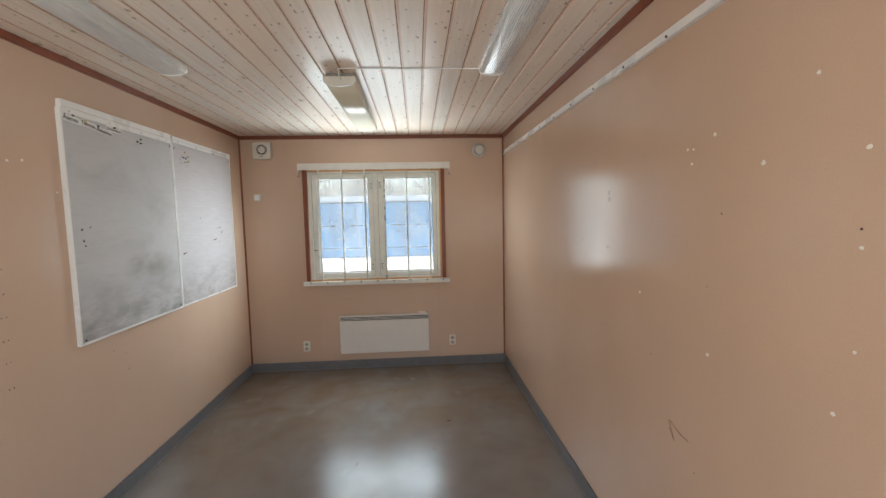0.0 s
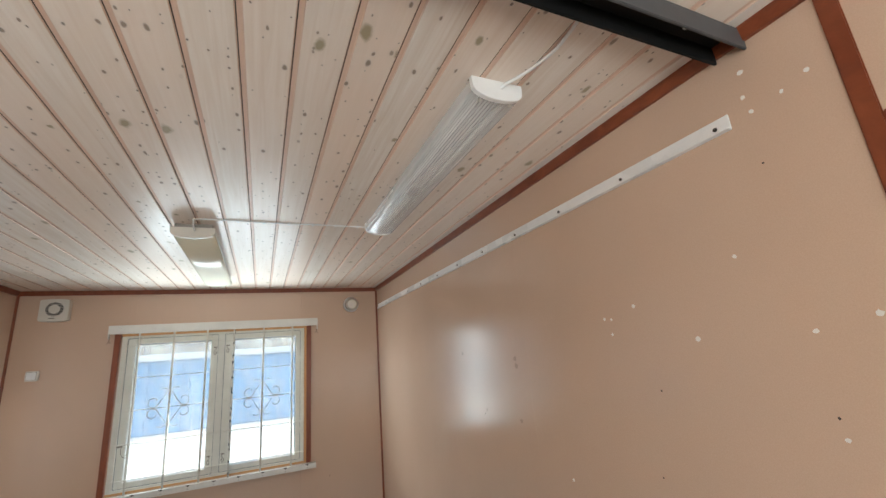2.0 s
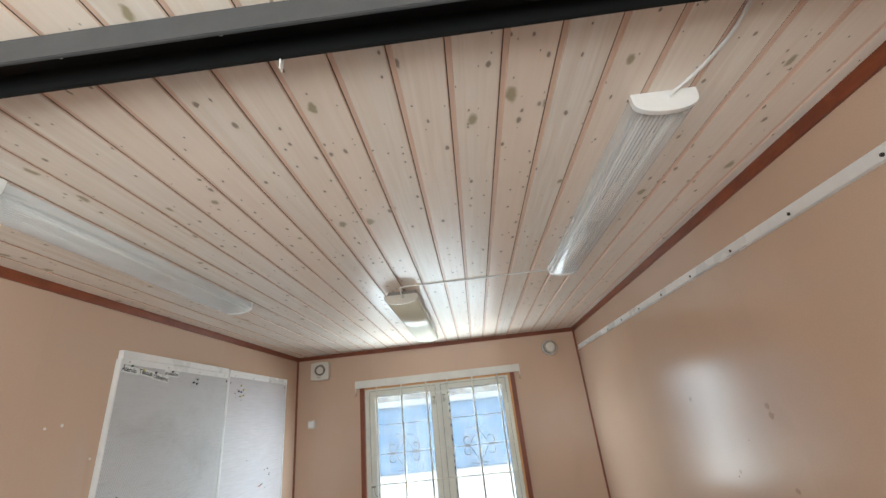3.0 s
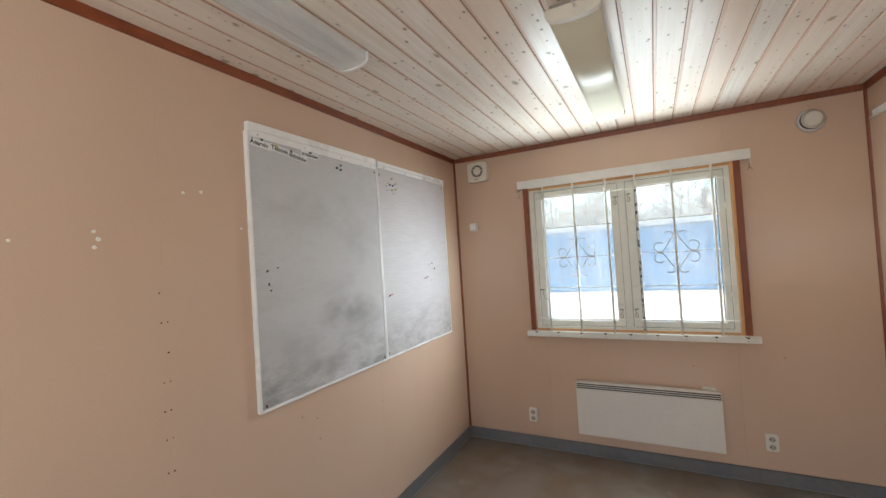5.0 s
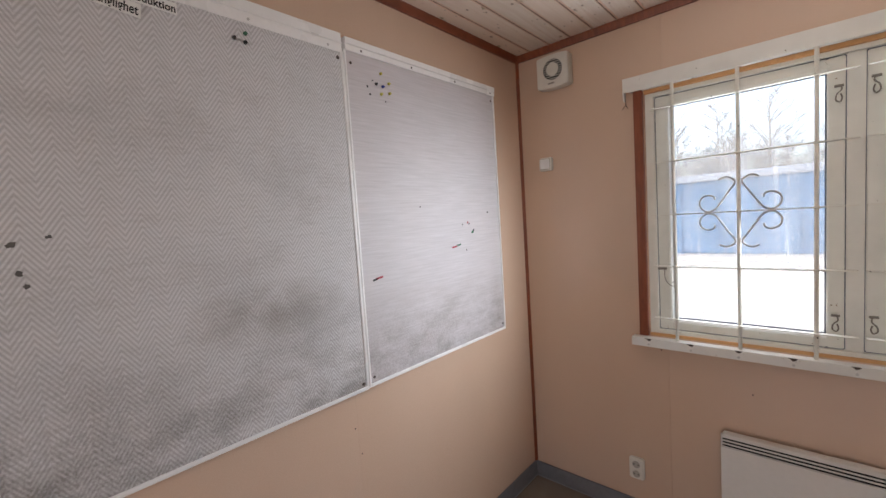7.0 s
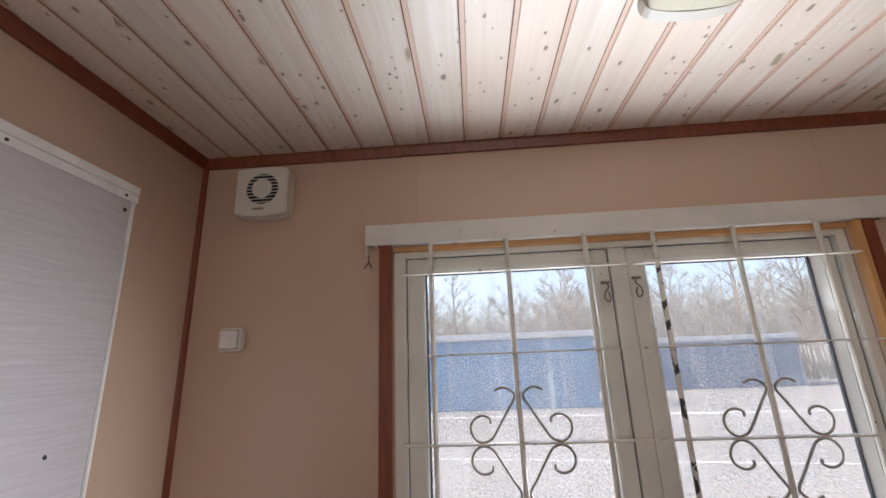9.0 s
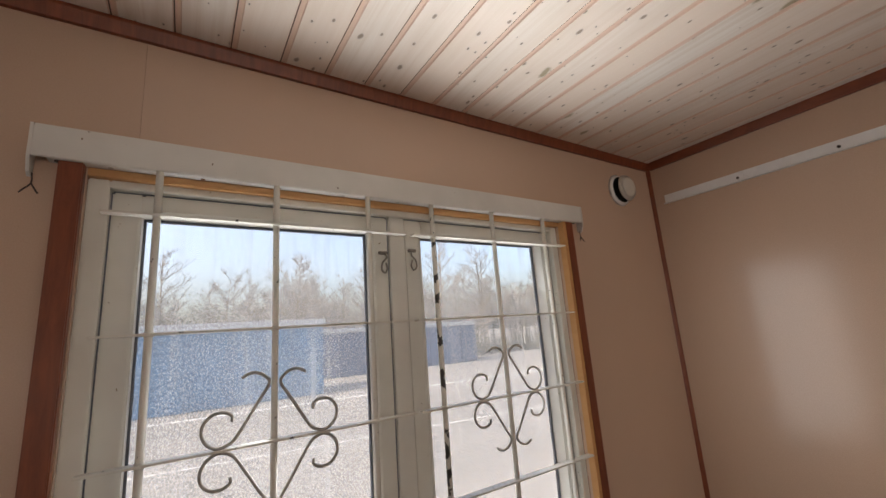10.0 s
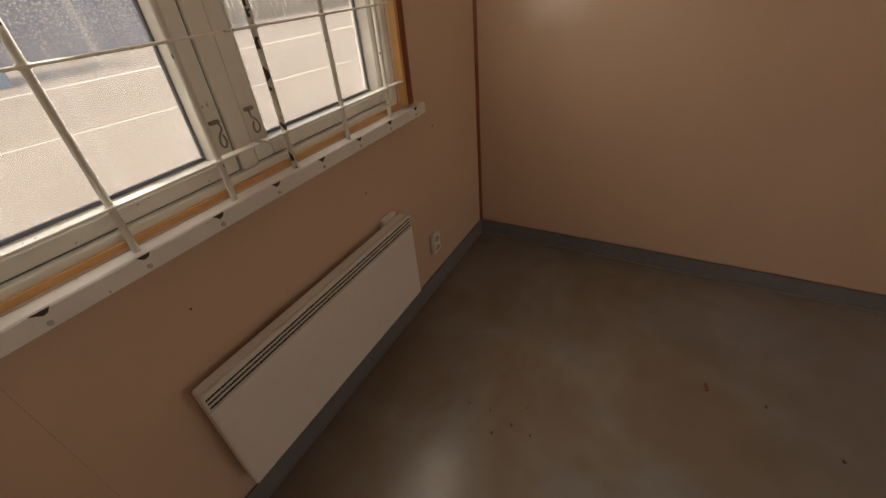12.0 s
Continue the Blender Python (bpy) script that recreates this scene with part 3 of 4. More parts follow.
part("screw", cyl((XR + 0.0606, 0.6890, 1.795), (XR + 0.0580, 0.6890, 1.795), 0.0050, 14), SCREW, latch)

# steel channel across the ceiling
beam = thing("ceiling_beam", (0, 0.90, H), "dark grey steel channel screwed across the pine ceiling", "beam")
# web and north flange have a darker colour than the south flange
part("web", box((XL + 0.02, 0.873, H - 0.009), (XR - 0.004, 0.927, H - 0.002), 0.001), BLACKSTEEL, beam, "black web")
part("flange", box((XL + 0.02, 0.866, H - 0.055), (XR - 0.001, 0.873, H - 0.002), 0.0015), STEEL, beam)
part("flange", box((XL + 0.02, 0.927, H - 0.053), (XR - 0.012, 0.934, H - 0.002), 0.0015), BLACKSTEEL, beam, "black north flange")
for xx in (-0.94, -0.55, -0.27, 0.33, 0.90):
    part("screw", cyl((xx, 0.897, H - 0.009), (xx, 0.897, H - 0.015), 0.006, 12), SCREW, beam)
part("clip", box((-0.180, 0.930, H - 0.075), (-0.178, 0.940, H - 0.04)), WHITE, beam, "thin pale sliver of metal")

# ---- window ----
win = thing("window_1", (-0.24, YF, WZ0), "cream painted double casement window with misted dirty panes", "window", kind="structure")
FY = 4.262       # front of the fixed frame
def wpart(name, lo, hi, mat=SASH, bevel=0.002, parent=None, label=""):
    return part(name, box(lo, hi, bevel), mat, parent or win, label)


YO = YF + T - 0.01
wpart("window_frame", (WX0, FY, WZ0), (WX0 + 0.034, YO, 1.996))
wpart("window_frame", (WX1 - 0.028, FY, WZ0), (WX1, YO, 1.996))
wpart("window_frame", (WX0 + 0.034, FY, 1.980), (WX1 - 0.028, YO, 1.996))
wpart("window_frame", (WX0 + 0.034, FY, WZ0), (WX1 - 0.028, YO, WZ0 + 0.028))
wpart("mullion", (-0.266, FY + 0.010, WZ0 + 0.028), (-0.220, YO, 1.980), MULLION)
wpart("lining_strip", (WX0, YF - 0.002, 1.9965), (WX1, YF + 0.05, WZ1 - 0.001), RAWPINE, 0.002, None, "bare yellow pine strip above the frame")
wpart("lining_strip", (WX1 + 0.0005, YF - 0.024, WZ0 + 0.004), (WX1 + 0.0165, YF + 0.03, WZ1 - 0.002), RAWPINE, 0.001, None, "bare orange pine reveal")
wpart("lining_strip", (WX0, YF + 0.002, WZ0 - 0.003), (WX1, FY - 0.0005, WZ0 + 0.012), RAWPINE, 0.001, None, "stained bare pine strip on the sill")
SY, GY = FY + 0.018, 4.335     # sash face and glass


def sash(x0, x1, w, v):
    z0, z1 = 0.944, 1.977
    s = part("sash", box((x0, SY, z0), (x0 + w, SY + 0.06, z1), 0.003), SASH, win)
    rails = (((x1 - v, SY, z0), (x1, SY + 0.06, z1)), ((x0 + w, SY, z1 - 0.040), (x1 - v, SY + 0.06, z1)), ((x0 + w, SY, z0), (x1 - v, SY + 0.06, z0 + 0.038)))
    for lo, hi in rails:
        part("rail", box(lo, hi, 0.003), SASH, s)
    gx0, gx1, gz0, gz1 = x0 + w, x1 - v, z0 + 0.038, z1 - 0.040
    for lo, hi in (((gx0, GY - 0.010, gz0), (gx0 + 0.005, GY, gz1)), ((gx1 - 0.005, GY - 0.010, gz0), (gx1, GY, gz1)),
                   ((gx0 + 0.005, GY - 0.010, gz0), (gx1 - 0.005, GY, gz0 + 0.007)), ((gx0 + 0.005, GY - 0.010, gz1 - 0.005), (gx1 - 0.005, GY, gz1))):
        part("gasket", box(lo, hi, 0.001), GASKET, s)
    pane = part("pane", box((gx0 + 0.001, GY, gz0 + 0.001), (gx1 - 0.001, GY + 0.004, gz1 - 0.001)), GLASS, s, "misted, streaky glass pane")
    pane.visible_shadow = False
    # dark line round the closed sash
    for lo, hi in (((x0 - 0.003, SY + 0.004, z0), (x0, SY + 0.05, z1)), ((x1, SY + 0.004, z0), (x1 + 0.003, SY + 0.05, z1)),
                   ((x0, SY + 0.004, z1), (x1, SY + 0.05, z1 + 0.003)), ((x0, SY + 0.004, z0 - 0.003), (x1, SY + 0.05, z0))):
        part("seal", box(lo, hi), GASKET, s)
    # raised bead on the room side
    for lo, hi in (((gx0 - 0.010, SY - 0.004, gz0 - 0.010), (gx0 - 0.004, SY, gz1 + 0.010)), ((gx1 + 0.004, SY - 0.004, gz0 - 0.010), (gx1 + 0.010, SY, gz1 + 0.010)),
                   ((gx0 - 0.004, SY - 0.004, gz0 - 0.010), (gx1 + 0.004, SY, gz0 - 0.004)), ((gx0 - 0.004, SY - 0.004, gz1 + 0.004), (gx1 + 0.004, SY, gz1 + 0.010))):
        part("bead", box(lo, hi, 0.0015), SASH, s)
    return s


sash(-0.868, -0.269, 0.050, 0.046)
sash(-0.217, 0.364, 0.054, 0.035)


def hook(x, z, s):
    """A wire hook-and-eye window catch."""
    h = thing("window_catch", (x, SY, z), "small zinc hook-and-eye catch hanging on the window frame", "catch", "window catches")
    part("plate", box((x - 0.012, SY - 0.008, z - 0.004), (x + 0.012, SY, z + 0.004), 0.001), WIRE, h)
    part("hook", tube([(x + s * 0.004, SY - 0.010, z), (x + s * 0.006, SY - 0.013, z - 0.015), (x - s * 0.006, SY - 0.014, z - 0.030), (x - s * 0.008, SY - 0.013, z - 0.048),
                       (x + s * 0.002, SY - 0.012, z - 0.056), (x + s * 0.008, SY - 0.012, z - 0.044), (x + s * 0.004, SY - 0.013, z - 0.028)], 0.0024, 6, 5), WIRE, h)


for hx, hz, hs in ((-0.286, 1.876, 1), (-0.196, 1.886, -1), (-0.292, 1.066, 1), (-0.196, 1.070, -1)):
    hook(hx, hz, hs)
h = thing("window_catch", (-0.83, SY, 1.21), "long zinc hook-and-eye catch on the side of the window", "catch", "window catches")
part("plate", box((-0.872, SY - 0.008, 1.215), (-0.835, SY, 1.225), 0.001), WIRE, h)
part("hook", tube([(-0.842, SY - 0.010, 1.22), (-0.842, SY - 0.016, 1.19), (-0.836, SY - 0.016, 1.165), (-0.815, SY - 0.016, 1.145), (-0.795, SY - 0.016, 1.150), (-0.798, SY - 0.016, 1.165), (-0.812, SY - 0.016, 1.160)], 0.002, 6, 5), WIRE, h)
for hz in (1.16, 1.74):
    part("hinge", cyl((0.366, SY - 0.006, hz - 0.02), (0.366, SY - 0.006, hz + 0.02), 0.005, 10), SASH, win)

# casing strips, head and sill profiles that carry the bars
for name, x0, x1 in (("trim_window_west", -0.944, -0.907), ("trim_window_east", 0.4125, 0.450)):
    trim(name, box((x0, YF - 0.022, 0.9135), (x1, YF, 2.0125), 0.002), "red-brown stained casing strip beside the window")
head = thing("grille_head", (-0.24, YF, 2.05), "white painted head profile above the window bars", "profile")
HX0, HX1 = -0.980, 0.500
part("face", box((HX0, 4.222, 2.013), (HX1, 4.227, 2.076), 0.0015), BOARDW, head)
part("flange", box((HX0 + 0.02, 4.2275, 2.013), (HX1 - 0.02, YF, 2.018), 0.001), BOARDW, head)
part("top", box((HX0, 4.2275, 2.071), (HX1, YF, 2.076), 0.001), BOARDW, head)
for xe, s in ((HX0, 1), (HX1, -1)):
    part("end_plate", flat([(4.222, 2.076), (YF, 2.076), (YF, 1.985), (4.240, 1.978), (4.230, 1.985), (4.222, 2.01)], "x", min(xe, xe - s * 0.005), 0.005), BOARDW, head)
    part("hook", tube([(xe + s * 0.002, 4.238, 1.985), (xe + s * 0.003, 4.236, 1.965), (xe - s * 0.006, 4.234, 1.952), (xe - s * 0.010, 4.232, 1.945)], 0.0014, 6, 4), RUST, head)
    part("hook", tube([(xe + s * 0.003, 4.236, 1.965), (xe + s * 0.010, 4.234, 1.952), (xe + s * 0.014, 4.232, 1.946)], 0.0014, 6, 4), RUST, head)
    part("screw", cyl((xe + s * 0.035, 4.236, 2.013), (xe + s * 0.035, 4.236, 2.011), 0.006, 10), RUST, head)
for i in range(9):
    xx = -0.87 + i * 0.155
    part("screw", cyl((xx, 4.241, 2.013), (xx, 4.241, 2.012), 0.0045, 10), SCREW, head)
sill = thing("grille_sill", (-0.24, YF, 0.9), "white painted sill profile with chipped screw holes under the bars", "profile")
SX0, SX1 = -0.973, 0.488
part("face", box((SX0, 4.205, 0.870), (SX1, 4.210, 0.9075), 0.0015), BOARDW, sill)
part("flange", box((SX0, 4.2103, 0.902), (SX1, YF + 0.0015, 0.9075), 0.001), BOARDW, sill)
part("foot", box((SX0, 4.2103, 0.870), (SX1, YF, 0.875), 0.001), BOARDW, sill)
rng = random.Random(5)
for i in range(9):
    xx = -0.90 + i * 0.165
    part("screw", cyl((xx, 4.205, 0.882), (xx, 4.2015, 0.882), 0.0048, 10), SCREW, sill)
    part("chip", flat([(xx - 0.014 - 0.004 * rng.random(), 0.9073), (xx + 0.012, 0.9073), (xx + 0.006, 0.901 - 0.003 * rng.random()), (xx - 0.002, 0.895 + 0.003 * rng.random()), (xx - 0.008, 0.902)], "y", 4.2044, 0.001), RUST, sill)

grille = thing("window_grille", (-0.24, 4.23, 0.915), "cream painted welded window grille with scroll ornaments", "grille")
RODX = [-0.790, -0.567, -0.343, -0.150, 0.071, 0.296]
BARZ = [1.003, 1.236, 1.461, 1.688, 1.920]
RY = 4.230
for i, xx in enumerate(RODX):
    rod = part("rod", cyl((xx, RY, 0.9076), (xx, RY, 2.0128), 0.0068, 14), CHIPPED if i == 3 else GRILLE, grille, "flaking paint over black iron" if i == 3 else "")
    for zz in BARZ:
        part("weld", cyl((xx, RY, zz - 0.0045), (xx, RY, zz + 0.0045), 0.0092, 10), GRILLE, rod)
for x0, x1 in ((-0.878, -0.236), (-0.218, 0.386)):
    for zz in BARZ:
        part("flat_bar", box((x0, RY - 0.012, zz - 0.0022), (x1, RY + 0.012, zz + 0.0022), 0.0006), GRILLE, grille)


def scroll(cx, cz, sx, sz):
    pts = [(-0.063, 0.130), (-0.050, 0.137), (-0.036, 0.138), (-0.020, 0.130), (-0.011, 0.114), (-0.030, 0.083), (-0.055, 0.043), (-0.074, 0.015), (-0.090, 0.006), (-0.106, 0.005), (-0.122, 0.016),
           (-0.130, 0.034), (-0.127, 0.053), (-0.112, 0.067), (-0.093, 0.069), (-0.079, 0.061), (-0.079, 0.050)]
    return tube([(cx + sx * u, RY - 0.004, cz + sz * v) for u, v in pts], 0.0034, 8, 4)


SCROLLMAT = chipped_paint("grey_scroll_paint", (0.40, 0.39, 0.36), 0.3)
for cx in (RODX[1], RODX[4]):
    for sx in (1, -1):
        for sz in (1, -1):
            part("scroll", scroll(cx, BARZ[2], sx, sz), SCROLLMAT, grille, "grey scrolled iron ornament")

# ---- radiator ----
rad = thing("radiator", (-0.18, YF, 0.17), "white flat electric wall radiator with top slots", "radiator")
QX0, QX1, QZ0, QZ1, QY = -0.631, 0.259, 0.176, 0.560, 4.178
part("body", box((QX0 + 0.004, QY + 0.008, QZ0 + 0.004), (QX1 - 0.004, QY + 0.046, QZ1 - 0.002), 0.004), RADWHITE, rad)
bm = bmesh.new()
add_box(bm, (QX0, QY, QZ0), (QX1, QY + 0.008, QZ1 - 0.052), 0.003)
part("front_panel", bm, RADWHITE, rad)
# black strips paint in the shade of the air slots between the slats
for zz in (QZ1 - 0.050, QZ1 - 0.0365, QZ1 - 0.023):
    part("slot_shade", box((QX0 + 0.004, QY + 0.004, zz), (QX1 - 0.004, QY + 0.010, zz + 0.008)), DARK, rad, "black strip for the shade of an air slot")
for zz in (QZ1 - 0.042, QZ1 - 0.0285, QZ1 - 0.015):
    part("slat", box((QX0, QY, zz), (QX1, QY + 0.008, zz + (0.0055 if zz < QZ1 - 0.02 else 0.015)), 0.0015), RADWHITE, rad)
for xe in (QX0, QX1 - 0.006):
    part("end_cap", box((xe, QY, QZ1 - 0.052), (xe + 0.006, QY + 0.012, QZ1), 0.0015), RADWHITE, rad)
part("wall_bracket", box((-0.5, QY + 0.046, 0.22), (-0.46, YF, 0.52), 0.002), DARK, rad)
part("wall_bracket", box((0.08, QY + 0.046, 0.22), (0.12, YF, 0.52), 0.002), DARK, rad)
part("thermostat_box", box((0.155, QY + 0.046, QZ1 - 0.085), (0.235, YF - 0.001, QZ1 + 0.012), 0.004), PLASTIC, rad)


def outlet(x, z):
    o = thing("wall_socket", (x, YF, z - 0.05), "white double wall socket", "socket", "wall sockets")
    part("plate", box((x - 0.033, YF - 0.026, z - 0.052), (x + 0.033, YF, z + 0.052), 0.006), PLASTIC, o)
    for s in (-1, 1):
        zc = z + s * 0.0235
        ring = part("outlet", cyl((x, YF - 0.0255, zc), (x, YF - 0.0275, zc), 0.0205, 24), PLASTIC, o)
        # raised disc in a darker tone and black dots paint in the sunken shade
        part("recess_shade", cyl((x, YF - 0.0272, zc), (x, YF - 0.0280, zc), 0.0172, 24), simple("socket_shade", (0.40, 0.37, 0.32), 0.5), ring)
        for hx in (-0.0095, 0.0095):
            part("hole_shade", cyl((x + hx, YF - 0.0278, zc), (x + hx, YF - 0.0286, zc), 0.0032, 10), DARK, ring)


outlet(-0.977, 0.252)
outlet(0.502, 0.262)

sw = thing("light_switch", (-1.378, YF, 1.72), "white surface-mounted rocker switch", "switch")
part("box", box((-1.413, YF - 0.030, 1.722), (-1.345, YF, 1.788), 0.005), PLASTIC, sw)
part("rocker", box((-1.405, YF - 0.034, 1.730), (-1.353, YF - 0.0295, 1.780), 0.002), WHITE, sw)
part("gap", box((-1.4065, YF - 0.0305, 1.7285), (-1.3515, YF - 0.0297, 1.7815)), simple("switch_gap", (0.22, 0.18, 0.15), 0.6), sw)

# ---- extractor fan ----
fan = thing("extractor_fan", (-1.305, YF, 2.2), "white square extractor fan with a round louvred grille", "fan")
FX, FZ, FW, FH, FD = -1.305, 2.200, 0.082, 0.073, 0.058
def bowed(hw, hh, bow, n=8):
    top = [(-hw + 2 * hw * i / n, hh + bow * (1 - (2 * i / n - 1) ** 2)) for i in range(n + 1)]
    return top + [(u, -v) for u, v in reversed(top)]


bm = extrude_profile([(FX + u, FZ + v) for u, v in bowed(FW, FH, 0.007)], "y", YF - FD, YF)
bmesh.ops.bevel(bm, geom=list(bm.edges), offset=0.004, segments=2, affect="EDGES")
part("casing", bm, PLASTIC, fan)
# flat black disc on the casing paints in the shade behind the louvres
part("cavity_shade", cyl((FX + 0.004, YF - FD, FZ + 0.006), (FX + 0.004, YF - FD - 0.0008, FZ + 0.006), 0.050, 32), DARK, fan)
for i in range(9):
    dz = -0.044 + i * 0.011
    hw = math.sqrt(max(0.0505 ** 2 - dz ** 2, 1e-6))
    part("louvre", box((FX + 0.004 - hw, YF - FD - 0.003, FZ + 0.006 + dz - 0.0015), (FX + 0.004 + hw, YF - FD - 0.0004, FZ + 0.006 + dz + 0.0015), 0.0008), PLASTIC, fan)
part("hub", cyl((FX + 0.004, YF - FD, FZ + 0.006), (FX + 0.004, YF - FD - 0.005, FZ + 0.006), 0.031, 32), PLASTIC, fan)
part("badge", box((FX - 0.022, YF - FD - 0.0012, FZ - 0.062), (FX + 0.012, YF - FD + 0.001, FZ - 0.055), 0.0005), simple("grey_print", (0.25, 0.23, 0.2), 0.5), fan)

# ---- round air valve ----
vent = thing("air_valve", (0.815, YF, 2.19), "white round ceiling-type air valve on the wall", "vent")
VX, VZ = 0.808, 2.190
part("ring", cyl((VX, YF, VZ), (VX, YF - 0.012, VZ), 0.070, 40, 0.060), WHITE, vent)
# black disc and black stem colour paint in the shade inside the valve
part("throat_shade", cyl((VX, YF - 0.012, VZ), (VX, YF - 0.0125, VZ), 0.056, 40), DARK, vent)
part("stem", cyl((VX, YF - 0.0125, VZ), (VX, YF - 0.040, VZ), 0.020, 20), DARK, vent)
bm = cyl((VX, YF - 0.036, VZ), (VX, YF - 0.046, VZ), 0.056, 40, 0.050)
add_cyl(bm, (VX, YF - 0.046, VZ), (VX, YF - 0.050, VZ), 0.050, 40, 0.036)
part("disc", bm, PLASTIC, vent)

# ---- notice boards on the west wall ----
def screws_on(parent, places, x, mat=RUST, r=0.004):
    for yy, zz in places:
        part("screw", cyl((x, yy, zz), (x + 0.002, yy, zz), r, 9), mat, parent)


BX = XL + 0.021
left = thing("notice_board", (XL, 2.67, 0.92), "grey herringbone-covered notice board in a white edge strip", "notice board")
part("panel", box((XL, 2.237, 0.940), (BX, 3.096, 2.090), 0.001), HERRING, left)
part("edge_strip", box((XL, 2.228, 0.928), (BX + 0.004, 2.237, 2.096), 0.002), WHITE, left)
part("edge_strip", box((XL, 2.237, 0.928), (BX + 0.004, 3.107, 0.940), 0.002), WHITE, left)
part("edge_strip", box((XL, 3.096, 0.940), (BX + 0.004, 3.107, 2.078), 0.002), WHITE, left)
rail_l = part("top_rail", extrude_profile([(XL, 2.074), (BX + 0.003, 2.074), (BX + 0.003, 2.100), (BX + 0.007, 2.104), (BX + 0.003, 2.108), (BX + 0.003, 2.136), (XL, 2.136)], "y", 2.237, 3.102), WHITE, left, "white ribbed top rail")
screws_on(rail_l, [(2.28, 2.086), (2.54, 2.086), (2.80, 2.086), (3.05, 2.086)], BX + 0.003, SCREW)
screws_on(left, [(2.258, 0.952), (3.084, 0.952), (3.085, 2.055)], BX, RUST, 0.006)
right = thing("notice_board", (XL, 3.56, 0.92), "lavender-white painted notice board, smudged along its foot", "notice board")
part("panel", box((XL, 3.118, 0.942), (BX, 3.968, 2.090), 0.001), PALEBOARD, right)
part("edge_strip", box((XL, 3.108, 0.930), (BX + 0.004, 3.118, 2.090), 0.002), WHITE, right)
part("edge_strip", box((XL, 3.118, 0.930), (BX + 0.004, 3.978, 0.942), 0.002), WHITE, right)
part("edge_strip", box((XL, 3.968, 0.942), (BX + 0.004, 3.978, 2.090), 0.002), WHITE, right)
rail_r = part("top_rail", extrude_profile([(XL, 2.088), (BX + 0.005, 2.088), (BX + 0.005, 2.106), (BX + 0.001, 2.1065), (BX + 0.001, 2.109), (BX + 0.006, 2.110), (BX + 0.006, 2.130), (XL, 2.130)], "y", 3.116, 3.982), WHITE, right, "white grooved top rail")
screws_on(rail_r, [(3.18, 2.097), (3.42, 2.097), (3.68, 2.097), (3.945, 2.097)], BX + 0.005, RUST, 0.0035)
screws_on(right, [(3.135, 2.05), (3.952, 2.062), (3.132, 0.962), (3.955, 0.962)], BX, RUST, 0.005)

# pinned paper strips with print
def strip(y0, z0, y1, z1, height, text, size, off, lift):
    s = thing("paper_strip", (BX, (y0 + y1) / 2, (z0 + z1) / 2), "white paper strip with black print pinned to the board", "label", "paper strips")
    d = Vector((0, y1 - y0, z1 - z0))
    length, ang = d.length, math.atan2(z1 - z0, y1 - y0)
    m = Matrix.Translation((BX + lift, y0, z0)) @ Matrix.Rotation(ang, 4, "X")
    bm = box((0.0, 0.0, -height / 2), (0.0008, length, height / 2))
    bmesh.ops.transform(bm, matrix=m, verts=bm.verts)
    part("paper", bm, PAPER, s)
    cu = bpy.data.curves.new("print", "FONT")
    cu.body, cu.size, cu.extrude, cu.offset = text, size, 0.0001, 0.0006
    tmp = bpy.data.objects.new("print", cu)
    scene.collection.objects.link(tmp)
    bpy.context.view_layer.update()
    me = bpy.data.meshes.new_from_object(tmp.evaluated_get(bpy.context.evaluated_depsgraph_get()))
    bpy.data.objects.remove(tmp)
    bm = bmesh.new()
    bm.from_mesh(me)
    bpy.data.meshes.remove(me)
    wide = max(v.co.x for v in bm.verts) - min(v.co.x for v in bm.verts)
    k = min(1.0, (length - 2 * off) / wide)
    lay = Matrix(((0, 0, 1, 0.0011), (k, 0, 0, off), (0, 1, 0, -size * 0.33), (0, 0, 0, 1)))
    bmesh.ops.transform(bm, matrix=m @ lay, verts=bm.verts)
    part("print", bm, INK, s)
    return s


strip(2.520, 2.060, 2.628, 2.055, 0.028, "produktion", 0.026, 0.004, 0.0004)
strip(2.238, 2.056, 2.350, 2.047, 0.032, "\u00c5tervin", 0.029, 0.006, 0.0014)
strip(2.342, 2.052, 2.446, 2.041, 0.031, "Teknisk", 0.029, 0.005, 0.0026)
strip(2.438, 2.038, 2.552, 2.024, 0.032, "tillg\u00e4nglighet", 0.031, 0.004, 0.0038)


def pin(y, z, mat, r=0.006):
    p = thing("push_pin", (BX, y, z), "small push pin stuck in the board", "pin", "push pins")
    part("head", cyl((BX + 0.002, y, z), (BX + 0.010, y, z), r, 10, r * 0.7), mat, p)


for yy, zz, mm in ((2.300, 2.070, GREEN), (2.372, 2.058, YELLOW), (2.455, 2.052, INK), (2.575, 2.068, INK), (2.757, 2.025, INK), (2.788, 2.044, GREEN), (2.786, 2.020, INK),
                   (3.268, 1.996, BLUEINK), (3.262, 2.040, YELLOW), (3.298, 2.012, YELLOW), (3.259, 1.968, YELLOW), (3.299, 1.977, YELLOW), (3.238, 2.000, INK)):
    pin(yy, zz, mm, 0.0055)

# marks left on the boards
marks = tagged(new("marker_spots"), "small coloured marker spots and dashes on the pale board", "marks")
marks.location = (BX, 3.5, 1.5)
bpy.context.view_layer.update()
rng = random.Random(11)
